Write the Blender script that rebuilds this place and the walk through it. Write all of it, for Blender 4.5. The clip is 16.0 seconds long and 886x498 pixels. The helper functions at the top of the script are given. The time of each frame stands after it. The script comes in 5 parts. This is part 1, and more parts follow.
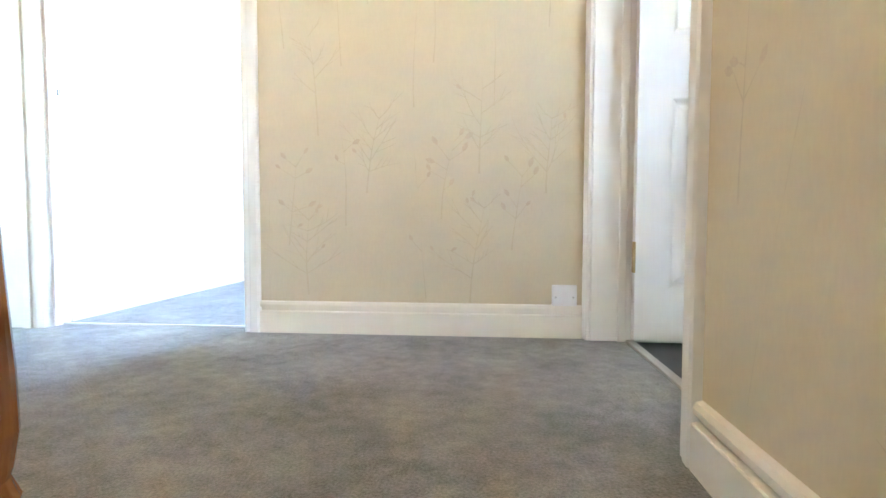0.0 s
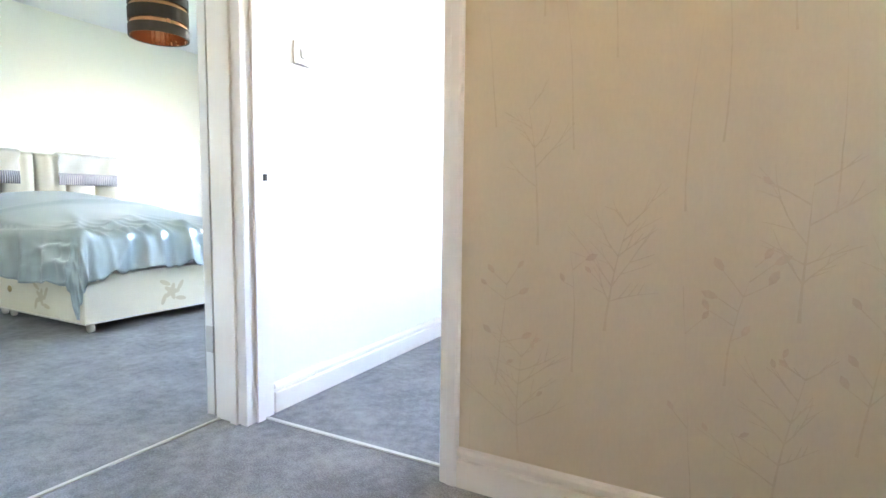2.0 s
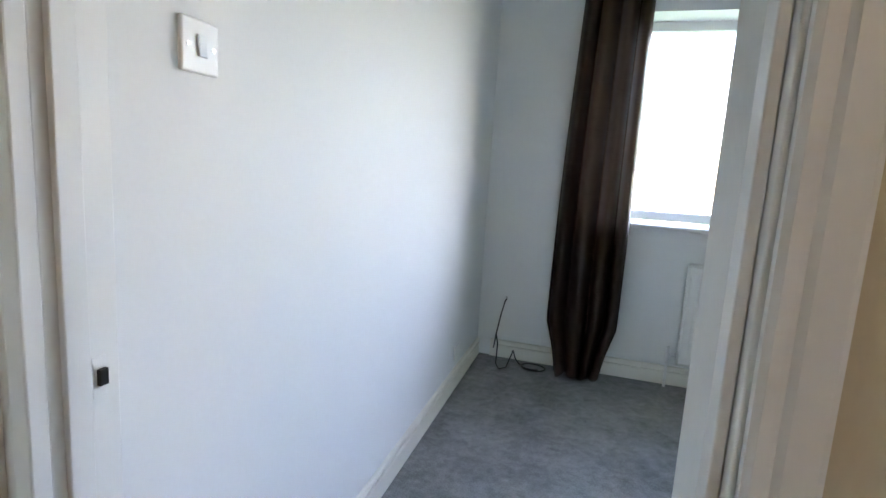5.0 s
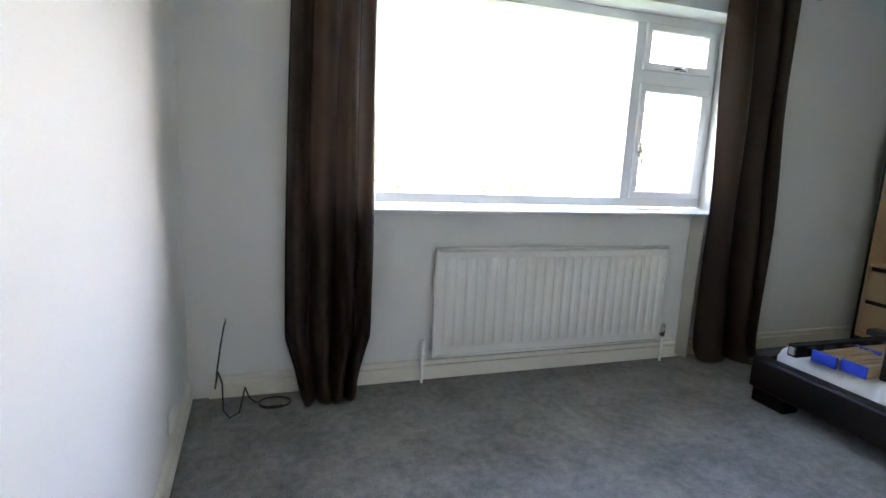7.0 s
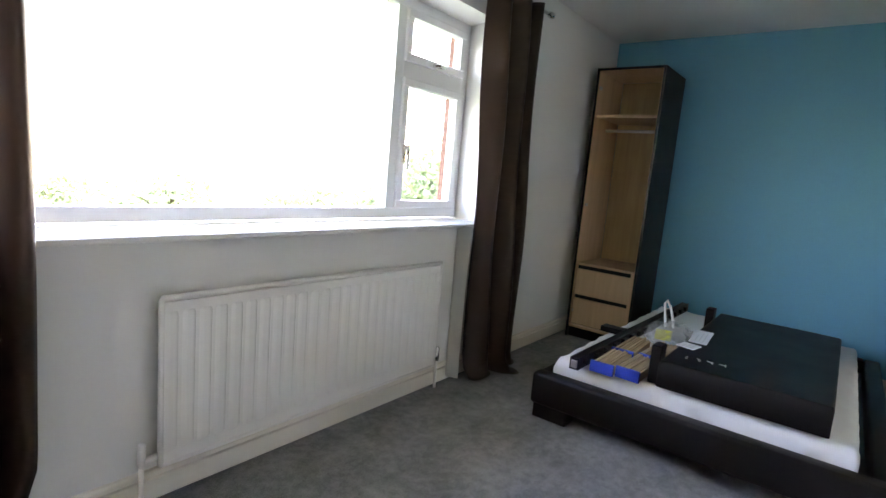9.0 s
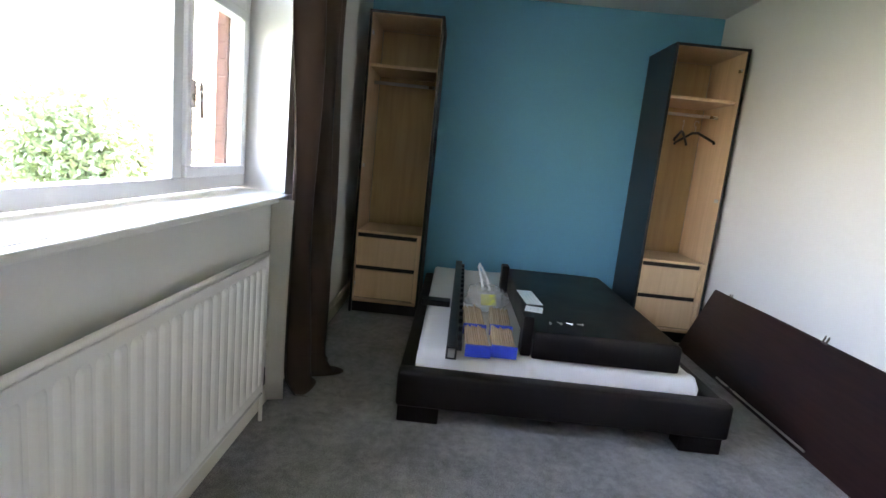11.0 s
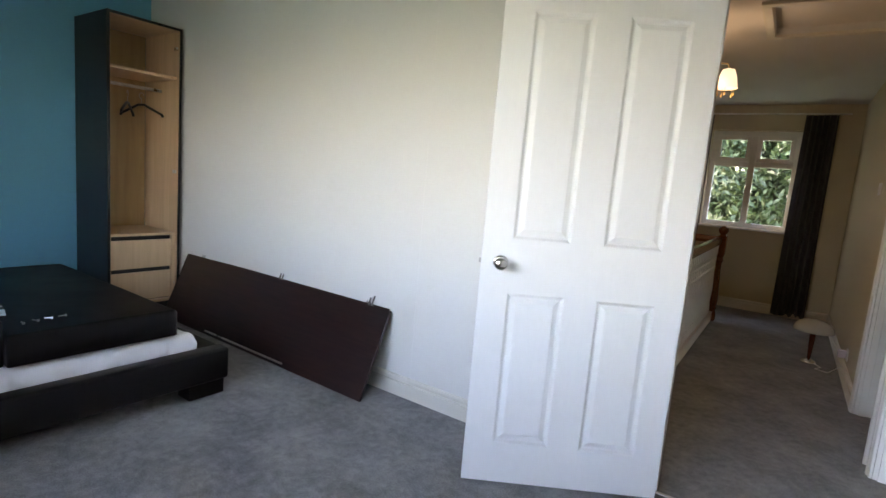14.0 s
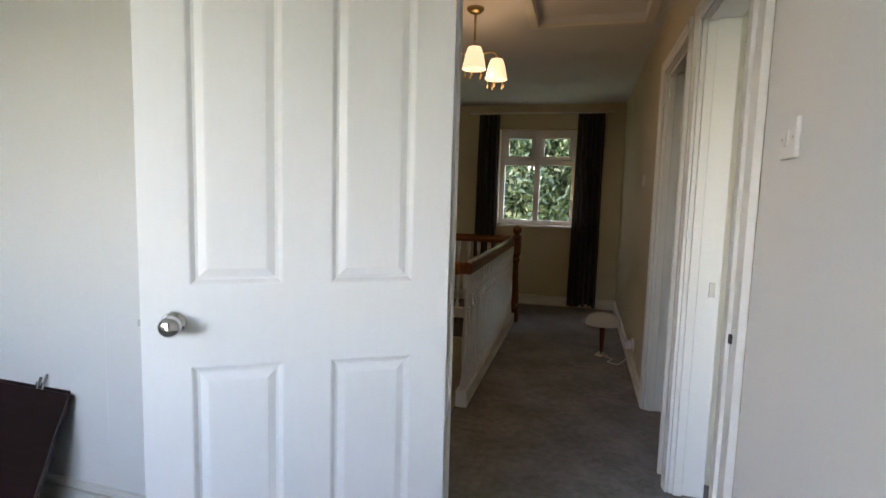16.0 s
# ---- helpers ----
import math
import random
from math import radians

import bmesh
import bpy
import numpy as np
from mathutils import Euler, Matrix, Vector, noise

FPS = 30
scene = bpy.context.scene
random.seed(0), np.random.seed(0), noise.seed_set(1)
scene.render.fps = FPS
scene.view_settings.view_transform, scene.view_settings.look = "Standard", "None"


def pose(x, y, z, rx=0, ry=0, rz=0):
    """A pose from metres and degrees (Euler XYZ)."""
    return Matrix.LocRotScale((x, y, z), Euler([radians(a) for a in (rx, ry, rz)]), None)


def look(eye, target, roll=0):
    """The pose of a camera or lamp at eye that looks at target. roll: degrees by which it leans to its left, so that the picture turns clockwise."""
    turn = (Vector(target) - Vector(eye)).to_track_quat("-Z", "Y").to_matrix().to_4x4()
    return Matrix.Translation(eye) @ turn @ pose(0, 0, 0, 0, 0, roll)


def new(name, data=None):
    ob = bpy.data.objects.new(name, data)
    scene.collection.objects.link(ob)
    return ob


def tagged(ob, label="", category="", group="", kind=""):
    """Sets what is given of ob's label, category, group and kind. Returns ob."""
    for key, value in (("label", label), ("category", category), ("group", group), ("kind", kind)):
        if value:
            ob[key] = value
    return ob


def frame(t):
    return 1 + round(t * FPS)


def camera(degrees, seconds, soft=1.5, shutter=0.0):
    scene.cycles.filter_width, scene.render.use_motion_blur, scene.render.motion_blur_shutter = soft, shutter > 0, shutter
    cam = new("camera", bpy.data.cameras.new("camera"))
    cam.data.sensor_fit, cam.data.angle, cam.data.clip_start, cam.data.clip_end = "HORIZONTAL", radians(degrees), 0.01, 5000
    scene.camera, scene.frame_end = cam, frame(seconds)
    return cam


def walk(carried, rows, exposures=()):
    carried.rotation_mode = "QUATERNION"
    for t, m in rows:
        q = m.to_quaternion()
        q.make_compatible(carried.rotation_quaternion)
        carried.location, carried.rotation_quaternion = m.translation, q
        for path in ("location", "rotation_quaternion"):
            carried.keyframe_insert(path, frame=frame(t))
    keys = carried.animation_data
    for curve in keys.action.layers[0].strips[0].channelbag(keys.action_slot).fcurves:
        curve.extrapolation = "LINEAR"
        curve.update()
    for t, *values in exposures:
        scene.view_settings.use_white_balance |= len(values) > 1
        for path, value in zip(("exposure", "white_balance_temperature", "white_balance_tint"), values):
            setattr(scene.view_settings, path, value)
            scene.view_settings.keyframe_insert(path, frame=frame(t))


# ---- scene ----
cam = camera(80.6, 16.0)
PATH = [
    (0, (1.689, -1.853, 0.399), (1.518, 0.137, 0.3), 0.1),
    (0.5, (1.658, -1.735, 0.495), (1.35, 0.239, 0.399), 0.1),
    (1, (1.651, -1.593, 0.595), (1.098, 0.325, 0.469), -0.2),
    (1.5, (1.589, -1.466, 0.7), (0.838, 0.381, 0.545), -0.3),
    (2, (1.495, -1.329, 0.817), (0.568, 0.434, 0.642), 0.7),
    (2.5, (1.384, -1.197, 0.934), (0.342, 0.499, 0.739), 1.6),
    (3, (1.248, -1.035, 1.042), (0.128, 0.61, 0.84), 1.9),
    (3.2, (1.186, -0.984, 1.077), (0.069, 0.663, 0.88), 2.3),
    (5.3, (0.584, -0.38, 1.223), (0.212, 1.561, 0.913), 3.4),
    (5.5, (0.522, -0.312, 1.227), (0.271, 1.648, 0.92), 3.3),
    (6, (0.322, -0.136, 1.273), (0.44, 1.832, 0.936), 3.5),
    (6.5, (0.301, 0.025, 1.281), (0.707, 1.951, 0.928), 3.1),
    (7, (0.322, 0.202, 1.255), (0.997, 2.05, 0.898), 2.8),
    (7.5, (0.363, 0.367, 1.268), (1.294, 2.095, 0.884), 3.4),
    (8, (0.389, 0.534, 1.245), (1.57, 2.11, 0.896), 4.1),
    (8.5, (0.399, 0.781, 1.235), (1.811, 2.165, 0.931), 4.4),
    (8.7, (0.402, 0.885, 1.253), (1.893, 2.184, 0.955), 4.7),
    (10.8, (0.624, 1.955, 1.196), (2.598, 2.068, 0.892), 5.6),
    (11, (0.67, 2.065, 1.197), (2.641, 2.032, 0.861), 5.9),
    (11.5, (0.678, 2.205, 1.198), (2.611, 1.844, 0.832), 6.2),
    (12, (0.668, 2.324, 1.175), (2.501, 1.597, 0.842), 6.8),
    (12.5, (0.558, 2.408, 1.231), (2.215, 1.329, 0.929), 6.4),
    (13, (0.523, 2.441, 1.222), (1.955, 1.075, 0.932), 6.9),
    (13.5, (0.498, 2.386, 1.218), (1.747, 0.848, 0.947), 6.3),
    (14, (0.482, 2.288, 1.225), (1.57, 0.631, 0.956), 4.8),
    (14.5, (0.469, 2.14, 1.233), (1.383, 0.384, 0.947), 3.4),
    (15, (0.46, 1.945, 1.233), (1.212, 0.111, 0.965), 2.2),
    (15.5, (0.444, 1.752, 1.25), (1.068, -0.135, 1.02), 1.9),
    (16, (0.423, 1.554, 1.255), (0.928, -0.371, 1.052), 1.6),
]
EXPOSURES = [(0.0, 7.45, 5900, 15), (1.0, 6.98, 6150, 19), (1.5, 6.84, 6250, 21), (2.5, 6.16, 6650, 23), (3.2, 5.83, 6750, 24), (5.3, 5.2, 6400, 21), (7.0, 5.27, 7050, 26), (8.7, 5.38, 7550, 31), (11.0, 5.38, 7600, 29), (13.0, 5.08, 7650, 27), (16.0, 4.56, 7450, 25)]
walk(cam, [(t, look(eye, target, roll)) for t, eye, target, roll in PATH], EXPOSURES)

# ---- world and daylight ----
world = bpy.data.worlds.new("overcast_sky")
scene.world = world
world.use_nodes = True
wn = world.node_tree.nodes
wl = world.node_tree.links
wn.clear()
sky = wn.new("ShaderNodeTexSky")
sky.sky_type = "NISHITA"
sky.sun_disc = False
sky.sun_elevation = radians(42)
sky.sun_rotation = radians(95)
sky.air_density, sky.dust_density, sky.ozone_density = 1.2, 1.5, 1.0
bg = wn.new("ShaderNodeBackground")
bg.inputs["Strength"].default_value = 0.13
wout = wn.new("ShaderNodeOutputWorld")
wl.new(sky.outputs[0], bg.inputs[0])
wl.new(bg.outputs[0], wout.inputs[0])
sun = new("sun", bpy.data.lights.new("sun", "SUN"))
sun.data.energy = 1.0
sun.data.angle = radians(14)
sun.data.color = (1.0, 0.97, 0.92)
sun.matrix_world = look((0, 0, 30), (10 * math.sin(radians(95)) * -1, 10 * math.cos(radians(95)) * -1, 21), 0)


# ---- materials ----
def material(name, base, rough=0.5, metal=0.0, var=0.12, scale=8.0, bump=0.0, bump_scale=120.0, tint=None,
             spec=0.5, stretch=(1, 1, 1), coat=0.0, sheen=0.0, rough_var=0.08):
    """Principled surface with colour variation at two scales and fine relief, in object space metres."""
    m = bpy.data.materials.new(name)
    m.use_nodes = True
    n, l = m.node_tree.nodes, m.node_tree.links
    p = n["Principled BSDF"]
    co = n.new("ShaderNodeTexCoord")
    mp = n.new("ShaderNodeMapping")
    mp.inputs["Scale"].default_value = stretch
    l.new(co.outputs["Object"], mp.inputs["Vector"])
    big = n.new("ShaderNodeTexNoise")
    big.inputs["Scale"].default_value = scale
    big.inputs["Detail"].default_value = 5.0
    small = n.new("ShaderNodeTexNoise")
    small.inputs["Scale"].default_value = bump_scale
    small.inputs["Detail"].default_value = 3.0
    l.new(mp.outputs[0], big.inputs["Vector"])
    l.new(mp.outputs[0], small.inputs["Vector"])
    mix = n.new("ShaderNodeMath")
    mix.operation = "MULTIPLY_ADD"
    mix.inputs[1].default_value = 0.55
    l.new(big.outputs["Fac"], mix.inputs[0])
    half = n.new("ShaderNodeMath")
    half.operation = "MULTIPLY"
    half.inputs[1].default_value = 0.45
    l.new(small.outputs["Fac"], half.inputs[0])
    l.new(half.outputs[0], mix.inputs[2])
    ramp = n.new("ShaderNodeValToRGB")
    ramp.color_ramp.elements[0].position = 0.3
    ramp.color_ramp.elements[1].position = 0.7
    dark = [c * (1 - var) for c in base]
    light = [min(1.0, c * (1 + var)) for c in (tint or base)]
    ramp.color_ramp.elements[0].color = (*dark, 1)
    ramp.color_ramp.elements[1].color = (*light, 1)
    l.new(mix.outputs[0], ramp.inputs[0])
    l.new(ramp.outputs[0], p.inputs["Base Color"])
    rr = n.new("ShaderNodeMapRange")
    rr.inputs["To Min"].default_value = max(0.02, rough - rough_var)
    rr.inputs["To Max"].default_value = min(1.0, rough + rough_var)
    l.new(big.outputs["Fac"], rr.inputs["Value"])
    l.new(rr.outputs[0], p.inputs["Roughness"])
    p.inputs["Metallic"].default_value = metal
    p.inputs["Specular IOR Level"].default_value = spec
    p.inputs["Coat Weight"].default_value = coat
    p.inputs["Sheen Weight"].default_value = sheen
    if bump:
        b = n.new("ShaderNodeBump")
        b.inputs["Strength"].default_value = bump
        b.inputs["Distance"].default_value = 0.004
        l.new(small.outputs["Fac"], b.inputs["Height"])
        l.new(b.outputs[0], p.inputs["Normal"])
    return m


def wood(name, base, dark, rough=0.4, along=0, scale=6.0, coat=0.0):
    """Straight-grained wood; along is the axis of the grain."""
    m = bpy.data.materials.new(name)
    m.use_nodes = True
    n, l = m.node_tree.nodes, m.node_tree.links
    p = n["Principled BSDF"]
    co = n.new("ShaderNodeTexCoord")
    mp = n.new("ShaderNodeMapping")
    st = [9.0, 9.0, 9.0]
    st[along] = 0.6
    mp.inputs["Scale"].default_value = st
    l.new(co.outputs["Object"], mp.inputs["Vector"])
    nz = n.new("ShaderNodeTexNoise")
    nz.inputs["Scale"].default_value = scale
    nz.inputs["Detail"].default_value = 7.0
    nz.inputs["Distortion"].default_value = 0.6
    l.new(mp.outputs[0], nz.inputs["Vector"])
    ramp = n.new("ShaderNodeValToRGB")
    ramp.color_ramp.elements[0].position, ramp.color_ramp.elements[1].position = 0.33, 0.66
    ramp.color_ramp.elements[0].color, ramp.color_ramp.elements[1].color = (*dark, 1), (*base, 1)
    l.new(nz.outputs["Fac"], ramp.inputs[0])
    l.new(ramp.outputs[0], p.inputs["Base Color"])
    p.inputs["Roughness"].default_value = rough
    p.inputs["Coat Weight"].default_value = coat
    b = n.new("ShaderNodeBump")
    b.inputs["Strength"].default_value = 0.12
    b.inputs["Distance"].default_value = 0.002
    l.new(nz.outputs["Fac"], b.inputs["Height"])
    l.new(b.outputs[0], p.inputs["Normal"])
    return m


def emitter(name, colour, strength):
    m = bpy.data.materials.new(name)
    m.use_nodes = True
    p = m.node_tree.nodes["Principled BSDF"]
    p.inputs["Base Color"].default_value = (*colour, 1)
    p.inputs["Emission Color"].default_value = (*colour, 1)
    p.inputs["Emission Strength"].default_value = strength
    p.inputs["Roughness"].default_value = 0.3
    return m


def glass(name, tint=(1, 1, 1)):
    m = bpy.data.materials.new(name)
    m.use_nodes = True
    p = m.node_tree.nodes["Principled BSDF"]
    p.inputs["Base Color"].default_value = (*tint, 1)
    p.inputs["Transmission Weight"].default_value = 1.0
    p.inputs["Roughness"].default_value = 0.0
    p.inputs["IOR"].default_value = 1.1
    return m


def leaf_material(name, dark, light):
    m = bpy.data.materials.new(name)
    m.use_nodes = True
    n, l = m.node_tree.nodes, m.node_tree.links
    p = n["Principled BSDF"]
    g = n.new("ShaderNodeNewGeometry")
    ramp = n.new("ShaderNodeValToRGB")
    ramp.color_ramp.elements[0].color, ramp.color_ramp.elements[1].color = (*dark, 1), (*light, 1)
    l.new(g.outputs["Random Per Island"], ramp.inputs[0])
    l.new(ramp.outputs[0], p.inputs["Base Color"])
    p.inputs["Roughness"].default_value = 0.55
    p.inputs["Subsurface Weight"].default_value = 0.0
    return m


def carpet(name, dark, mid, light):
    """Cut-pile carpet: tufts, flecks and broad brushed patches."""
    m = bpy.data.materials.new(name)
    m.use_nodes = True
    n, l = m.node_tree.nodes, m.node_tree.links
    p = n["Principled BSDF"]
    co = n.new("ShaderNodeTexCoord")
    tex = []
    for scale, detail in ((3.2, 6.0), (24.0, 5.0), (190.0, 3.0)):
        t = n.new("ShaderNodeTexNoise")
        t.inputs["Scale"].default_value = scale
        t.inputs["Detail"].default_value = detail
        t.inputs["Roughness"].default_value = 0.65
        l.new(co.outputs["Object"], t.inputs["Vector"])
        tex.append(t)
    total = None
    for t, w in zip(tex, (0.44, 0.33, 0.50)):
        k = n.new("ShaderNodeMath")
        k.operation = "MULTIPLY_ADD"
        k.inputs[1].default_value = w
        k.inputs[2].default_value = 0.0
        l.new(t.outputs["Fac"], k.inputs[0])
        if total is not None:
            l.new(total.outputs[0], k.inputs[2])
        total = k
    ramp = n.new("ShaderNodeValToRGB")
    ramp.color_ramp.elements[0].position, ramp.color_ramp.elements[1].position = 0.50, 0.78
    ramp.color_ramp.elements[0].color, ramp.color_ramp.elements[1].color = (*dark, 1), (*light, 1)
    e = ramp.color_ramp.elements.new(0.63)
    e.color = (*mid, 1)
    l.new(total.outputs[0], ramp.inputs[0])
    l.new(ramp.outputs[0], p.inputs["Base Color"])
    p.inputs["Roughness"].default_value = 0.95
    p.inputs["Specular IOR Level"].default_value = 0.1
    p.inputs["Sheen Weight"].default_value = 0.2
    b = n.new("ShaderNodeBump")
    b.inputs["Strength"].default_value = 0.6
    b.inputs["Distance"].default_value = 0.005
    l.new(tex[2].outputs["Fac"], b.inputs["Height"])
    l.new(b.outputs[0], p.inputs["Normal"])
    return m


CARPET = carpet("grey_carpet", (0.100, 0.101, 0.103), (0.200, 0.201, 0.203), (0.325, 0.325, 0.326))
WALL_WHITE = material("white_emulsion", (0.80, 0.80, 0.785), 0.6, var=0.018, scale=1.6, bump=0.06, bump_scale=90, spec=0.35)
WALL_CREAM = material("cream_emulsion", (0.76, 0.74, 0.64), 0.65, var=0.02, scale=1.6, bump=0.06, bump_scale=90, spec=0.3)
WALL_BLUE = material("blue_emulsion", (0.108, 0.365, 0.505), 0.6, var=0.04, scale=1.5, bump=0.06, bump_scale=90, spec=0.3)
WALL_WARM = material("warm_white_emulsion", (0.80, 0.795, 0.765), 0.6, var=0.02, scale=1.6, bump=0.06, bump_scale=90, spec=0.3)
HINGE = material("dull_steel_hinge", (0.22, 0.21, 0.19), 0.4, metal=0.9, var=0.15, scale=30)
CEILING = material("white_ceiling_paint", (0.77, 0.77, 0.76), 0.8, var=0.02, scale=2.0, bump=0.1, bump_scale=60, spec=0.2)
PAPER = material("cream_wallpaper", (0.615, 0.545, 0.39), 0.55, var=0.035, scale=2.5, bump=0.12, bump_scale=150, spec=0.3, stretch=(1, 1, 0.35))
PRINT = material("wallpaper_twig_print", (0.562, 0.482, 0.336), 0.5, var=0.08, scale=12, spec=0.4)
PRINT_SHINE = material("wallpaper_silver_leaf", (0.555, 0.455, 0.32), 0.35, metal=0.0, var=0.1, scale=14)
GLOSS = material("white_gloss_paint", (0.82, 0.815, 0.79), 0.38, var=0.012, scale=3, rough_var=0.03)
GLOSS_OLD = material("aged_white_gloss", (0.80, 0.77, 0.69), 0.40, var=0.02, scale=3, rough_var=0.03)
DOOR_WHITE = material("white_door_paint", (0.78, 0.79, 0.78), 0.40, var=0.02, scale=2.5, rough_var=0.04, bump=0.05, bump_scale=70, stretch=(1, 1, 0.2))
UPVC = material("white_upvc", (0.87, 0.88, 0.88), 0.38, var=0.015, scale=4, rough_var=0.03)
RAD = material("radiator_enamel", (0.85, 0.84, 0.81), 0.38, var=0.025, scale=5, rough_var=0.03)
LEATHER = material("dark_brown_leatherette", (0.0075, 0.0055, 0.005), 0.45, var=0.25, scale=7, bump=0.2, bump_scale=220, spec=0.22)
WENGE = wood("wenge_foil", (0.030, 0.012, 0.011), (0.017, 0.006, 0.006), 0.38, along=0)
BLACKBROWN = wood("black_brown_foil", (0.013, 0.013, 0.016), (0.008, 0.008, 0.010), 0.42, along=2)
BIRCH = wood("birch_foil", (0.68, 0.47, 0.29), (0.60, 0.40, 0.24), 0.45, along=2, scale=3.0)
BACKBOARD = wood("backing_board", (0.50, 0.35, 0.18), (0.43, 0.29, 0.145), 0.55, along=2, scale=3.0)
# near-black that paints in the shade of the drawer gaps
SHADOW_GAP = material("drawer_gap_shade", (0.012, 0.008, 0.007), 0.6, var=0.1)
CURTAIN = material("brown_faux_silk", (0.058, 0.033, 0.023), 0.45, var=0.08, scale=9, bump=0.5, bump_scale=14, stretch=(1, 1, 0.6), rough_var=0.04)

def let_light_through(m, colour, share):
    """Thin cloth: part of the light that falls on the back comes through."""
    n, l = m.node_tree.nodes, m.node_tree.links
    t = n.new("ShaderNodeBsdfTranslucent")
    t.inputs["Color"].default_value = (*colour, 1)
    mix = n.new("ShaderNodeMixShader")
    mix.inputs[0].default_value = share
    l.new(n["Principled BSDF"].outputs[0], mix.inputs[1])
    l.new(t.outputs[0], mix.inputs[2])
    l.new(mix.outputs[0], n["Material Output"].inputs["Surface"])


let_light_through(CURTAIN, (0.20, 0.12, 0.075), 0.03)
LINING = material("cream_curtain_lining", (0.84, 0.81, 0.74), 0.8, var=0.04)
CURTAIN_GREY = material("charcoal_curtain", (0.075, 0.078, 0.095), 0.7, var=0.2, scale=20, sheen=0.3)
SHEET = material("white_cotton_sheet", (0.78, 0.77, 0.76), 0.85, var=0.03, scale=6, bump=0.1, bump_scale=180, sheen=0.2)
CHROME = material("polished_chrome", (0.75, 0.75, 0.74), 0.1, metal=1.0, var=0.05, rough_var=0.04)
STEEL = material("brushed_steel", (0.55, 0.54, 0.52), 0.3, metal=1.0, var=0.08)
BRASS = material("aged_brass", (0.52, 0.40, 0.20), 0.35, metal=1.0, var=0.2, scale=40)
PLASTIC = material("white_plastic", (0.80, 0.80, 0.79), 0.38, var=0.015, rough_var=0.03)
BLACK = material("black_plastic", (0.012, 0.012, 0.013), 0.4, var=0.15)
OAK = wood("orange_varnished_pine", (0.42, 0.155, 0.035), (0.30, 0.095, 0.020), 0.25, along=2, coat=0.3)
OAK_DARK = wood("red_brown_varnished_pine", (0.20, 0.062, 0.020), (0.13, 0.037, 0.012), 0.25, along=1, coat=0.3)
SLAT = wood("bare_beech_slats", (0.55, 0.39, 0.23), (0.45, 0.30, 0.165), 0.6, along=0)
BLUE_TAPE = material("blue_webbing", (0.015, 0.055, 0.45), 0.5, var=0.1)
BAG = material("clear_polythene", (0.72, 0.72, 0.69), 0.22, var=0.1, scale=20, bump=0.6, bump_scale=40)
BAG.node_tree.nodes["Principled BSDF"].inputs["Alpha"].default_value = 0.32
YELLOW = material("yellow_label", (0.45, 0.42, 0.06), 0.5, var=0.2, scale=30)
VINYL = material("dark_grey_vinyl", (0.035, 0.037, 0.042), 0.4, var=0.15, scale=10)
ALU = material("aluminium_strip", (0.62, 0.60, 0.55), 0.35, metal=0.8, var=0.08)
SATIN = material("duck_egg_satin", (0.35, 0.42, 0.445), 0.33, metal=0.3, spec=1.0, var=0.04, scale=5, bump=0.05, bump_scale=90, rough_var=0.02)
DAMASK = material("cream_damask", (0.86, 0.81, 0.66), 0.4, var=0.05, scale=5)
DAMASK_LEAF = material("gold_damask_leaf", (0.70, 0.62, 0.44), 0.45, var=0.06)
COPPER_IN = material("copper_lining", (0.70, 0.32, 0.16), 0.25, metal=0.9, var=0.05)
SHADE_BROWN = material("brown_shade_band", (0.030, 0.017, 0.010), 0.55, var=0.15, scale=20)
FRINGE = material("grey_lilac_satin_fringe", (0.42, 0.40, 0.42), 0.5, var=0.1, scale=40)
GLASS = glass("window_glass")
OPAL = emitter("lit_opal_glass", (1.0, 0.80, 0.52), 0.045)
OPAL_OFF = material("opal_glass_dome", (0.55, 0.55, 0.48), 0.15, var=0.04)
LAMP_WOOD = material("dark_cherry_lacquer", (0.10, 0.022, 0.014), 0.2, var=0.1)
BRICK = material("red_brick", (0.17, 0.085, 0.065), 0.85, var=0.3, scale=14, bump=0.3)
BARK = material("bark", (0.10, 0.075, 0.05), 0.9, var=0.3, scale=10, bump=0.5)
LEAF = leaf_material("leaves", (0.026, 0.050, 0.016), (0.070, 0.105, 0.042))
# leaf green lightened well past its own tone: window glare and haze in the colour
LEAF_GLARE = leaf_material("glare_paled_leaves", (0.20, 0.26, 0.13), (0.38, 0.45, 0.26))
GRASS = material("grass", (0.05, 0.09, 0.025), 0.9, var=0.3, scale=0.5, bump=0.3, bump_scale=30)


# ---- mesh helpers ----
def thing(name, label, category, m=None, group="", kind=""):
    ob = new(name)
    ob.empty_display_size = 0.1
    if m is not None:
        ob.matrix_world = m
    return tagged(ob, label, category, group, kind)


def mesh_object(name, bm, mat, smooth=False):
    me = bpy.data.meshes.new(name)
    bmesh.ops.recalc_face_normals(bm, faces=bm.faces[:])
    bm.to_mesh(me)
    bm.free()
    me.materials.append(mat)
    if smooth:
        for p in me.polygons:
            p.use_smooth = True
    return new(name, me)


def part(name, bm, mat, parent, label="", smooth=False):
    ob = mesh_object(name, bm, mat, smooth)
    ob.parent = parent
    if label:
        ob["label"] = label
    return ob


def structure(name, bm, mat, label="", category="", smooth=False):
    return tagged(mesh_object(name, bm, mat, smooth), label, category, kind="structure")


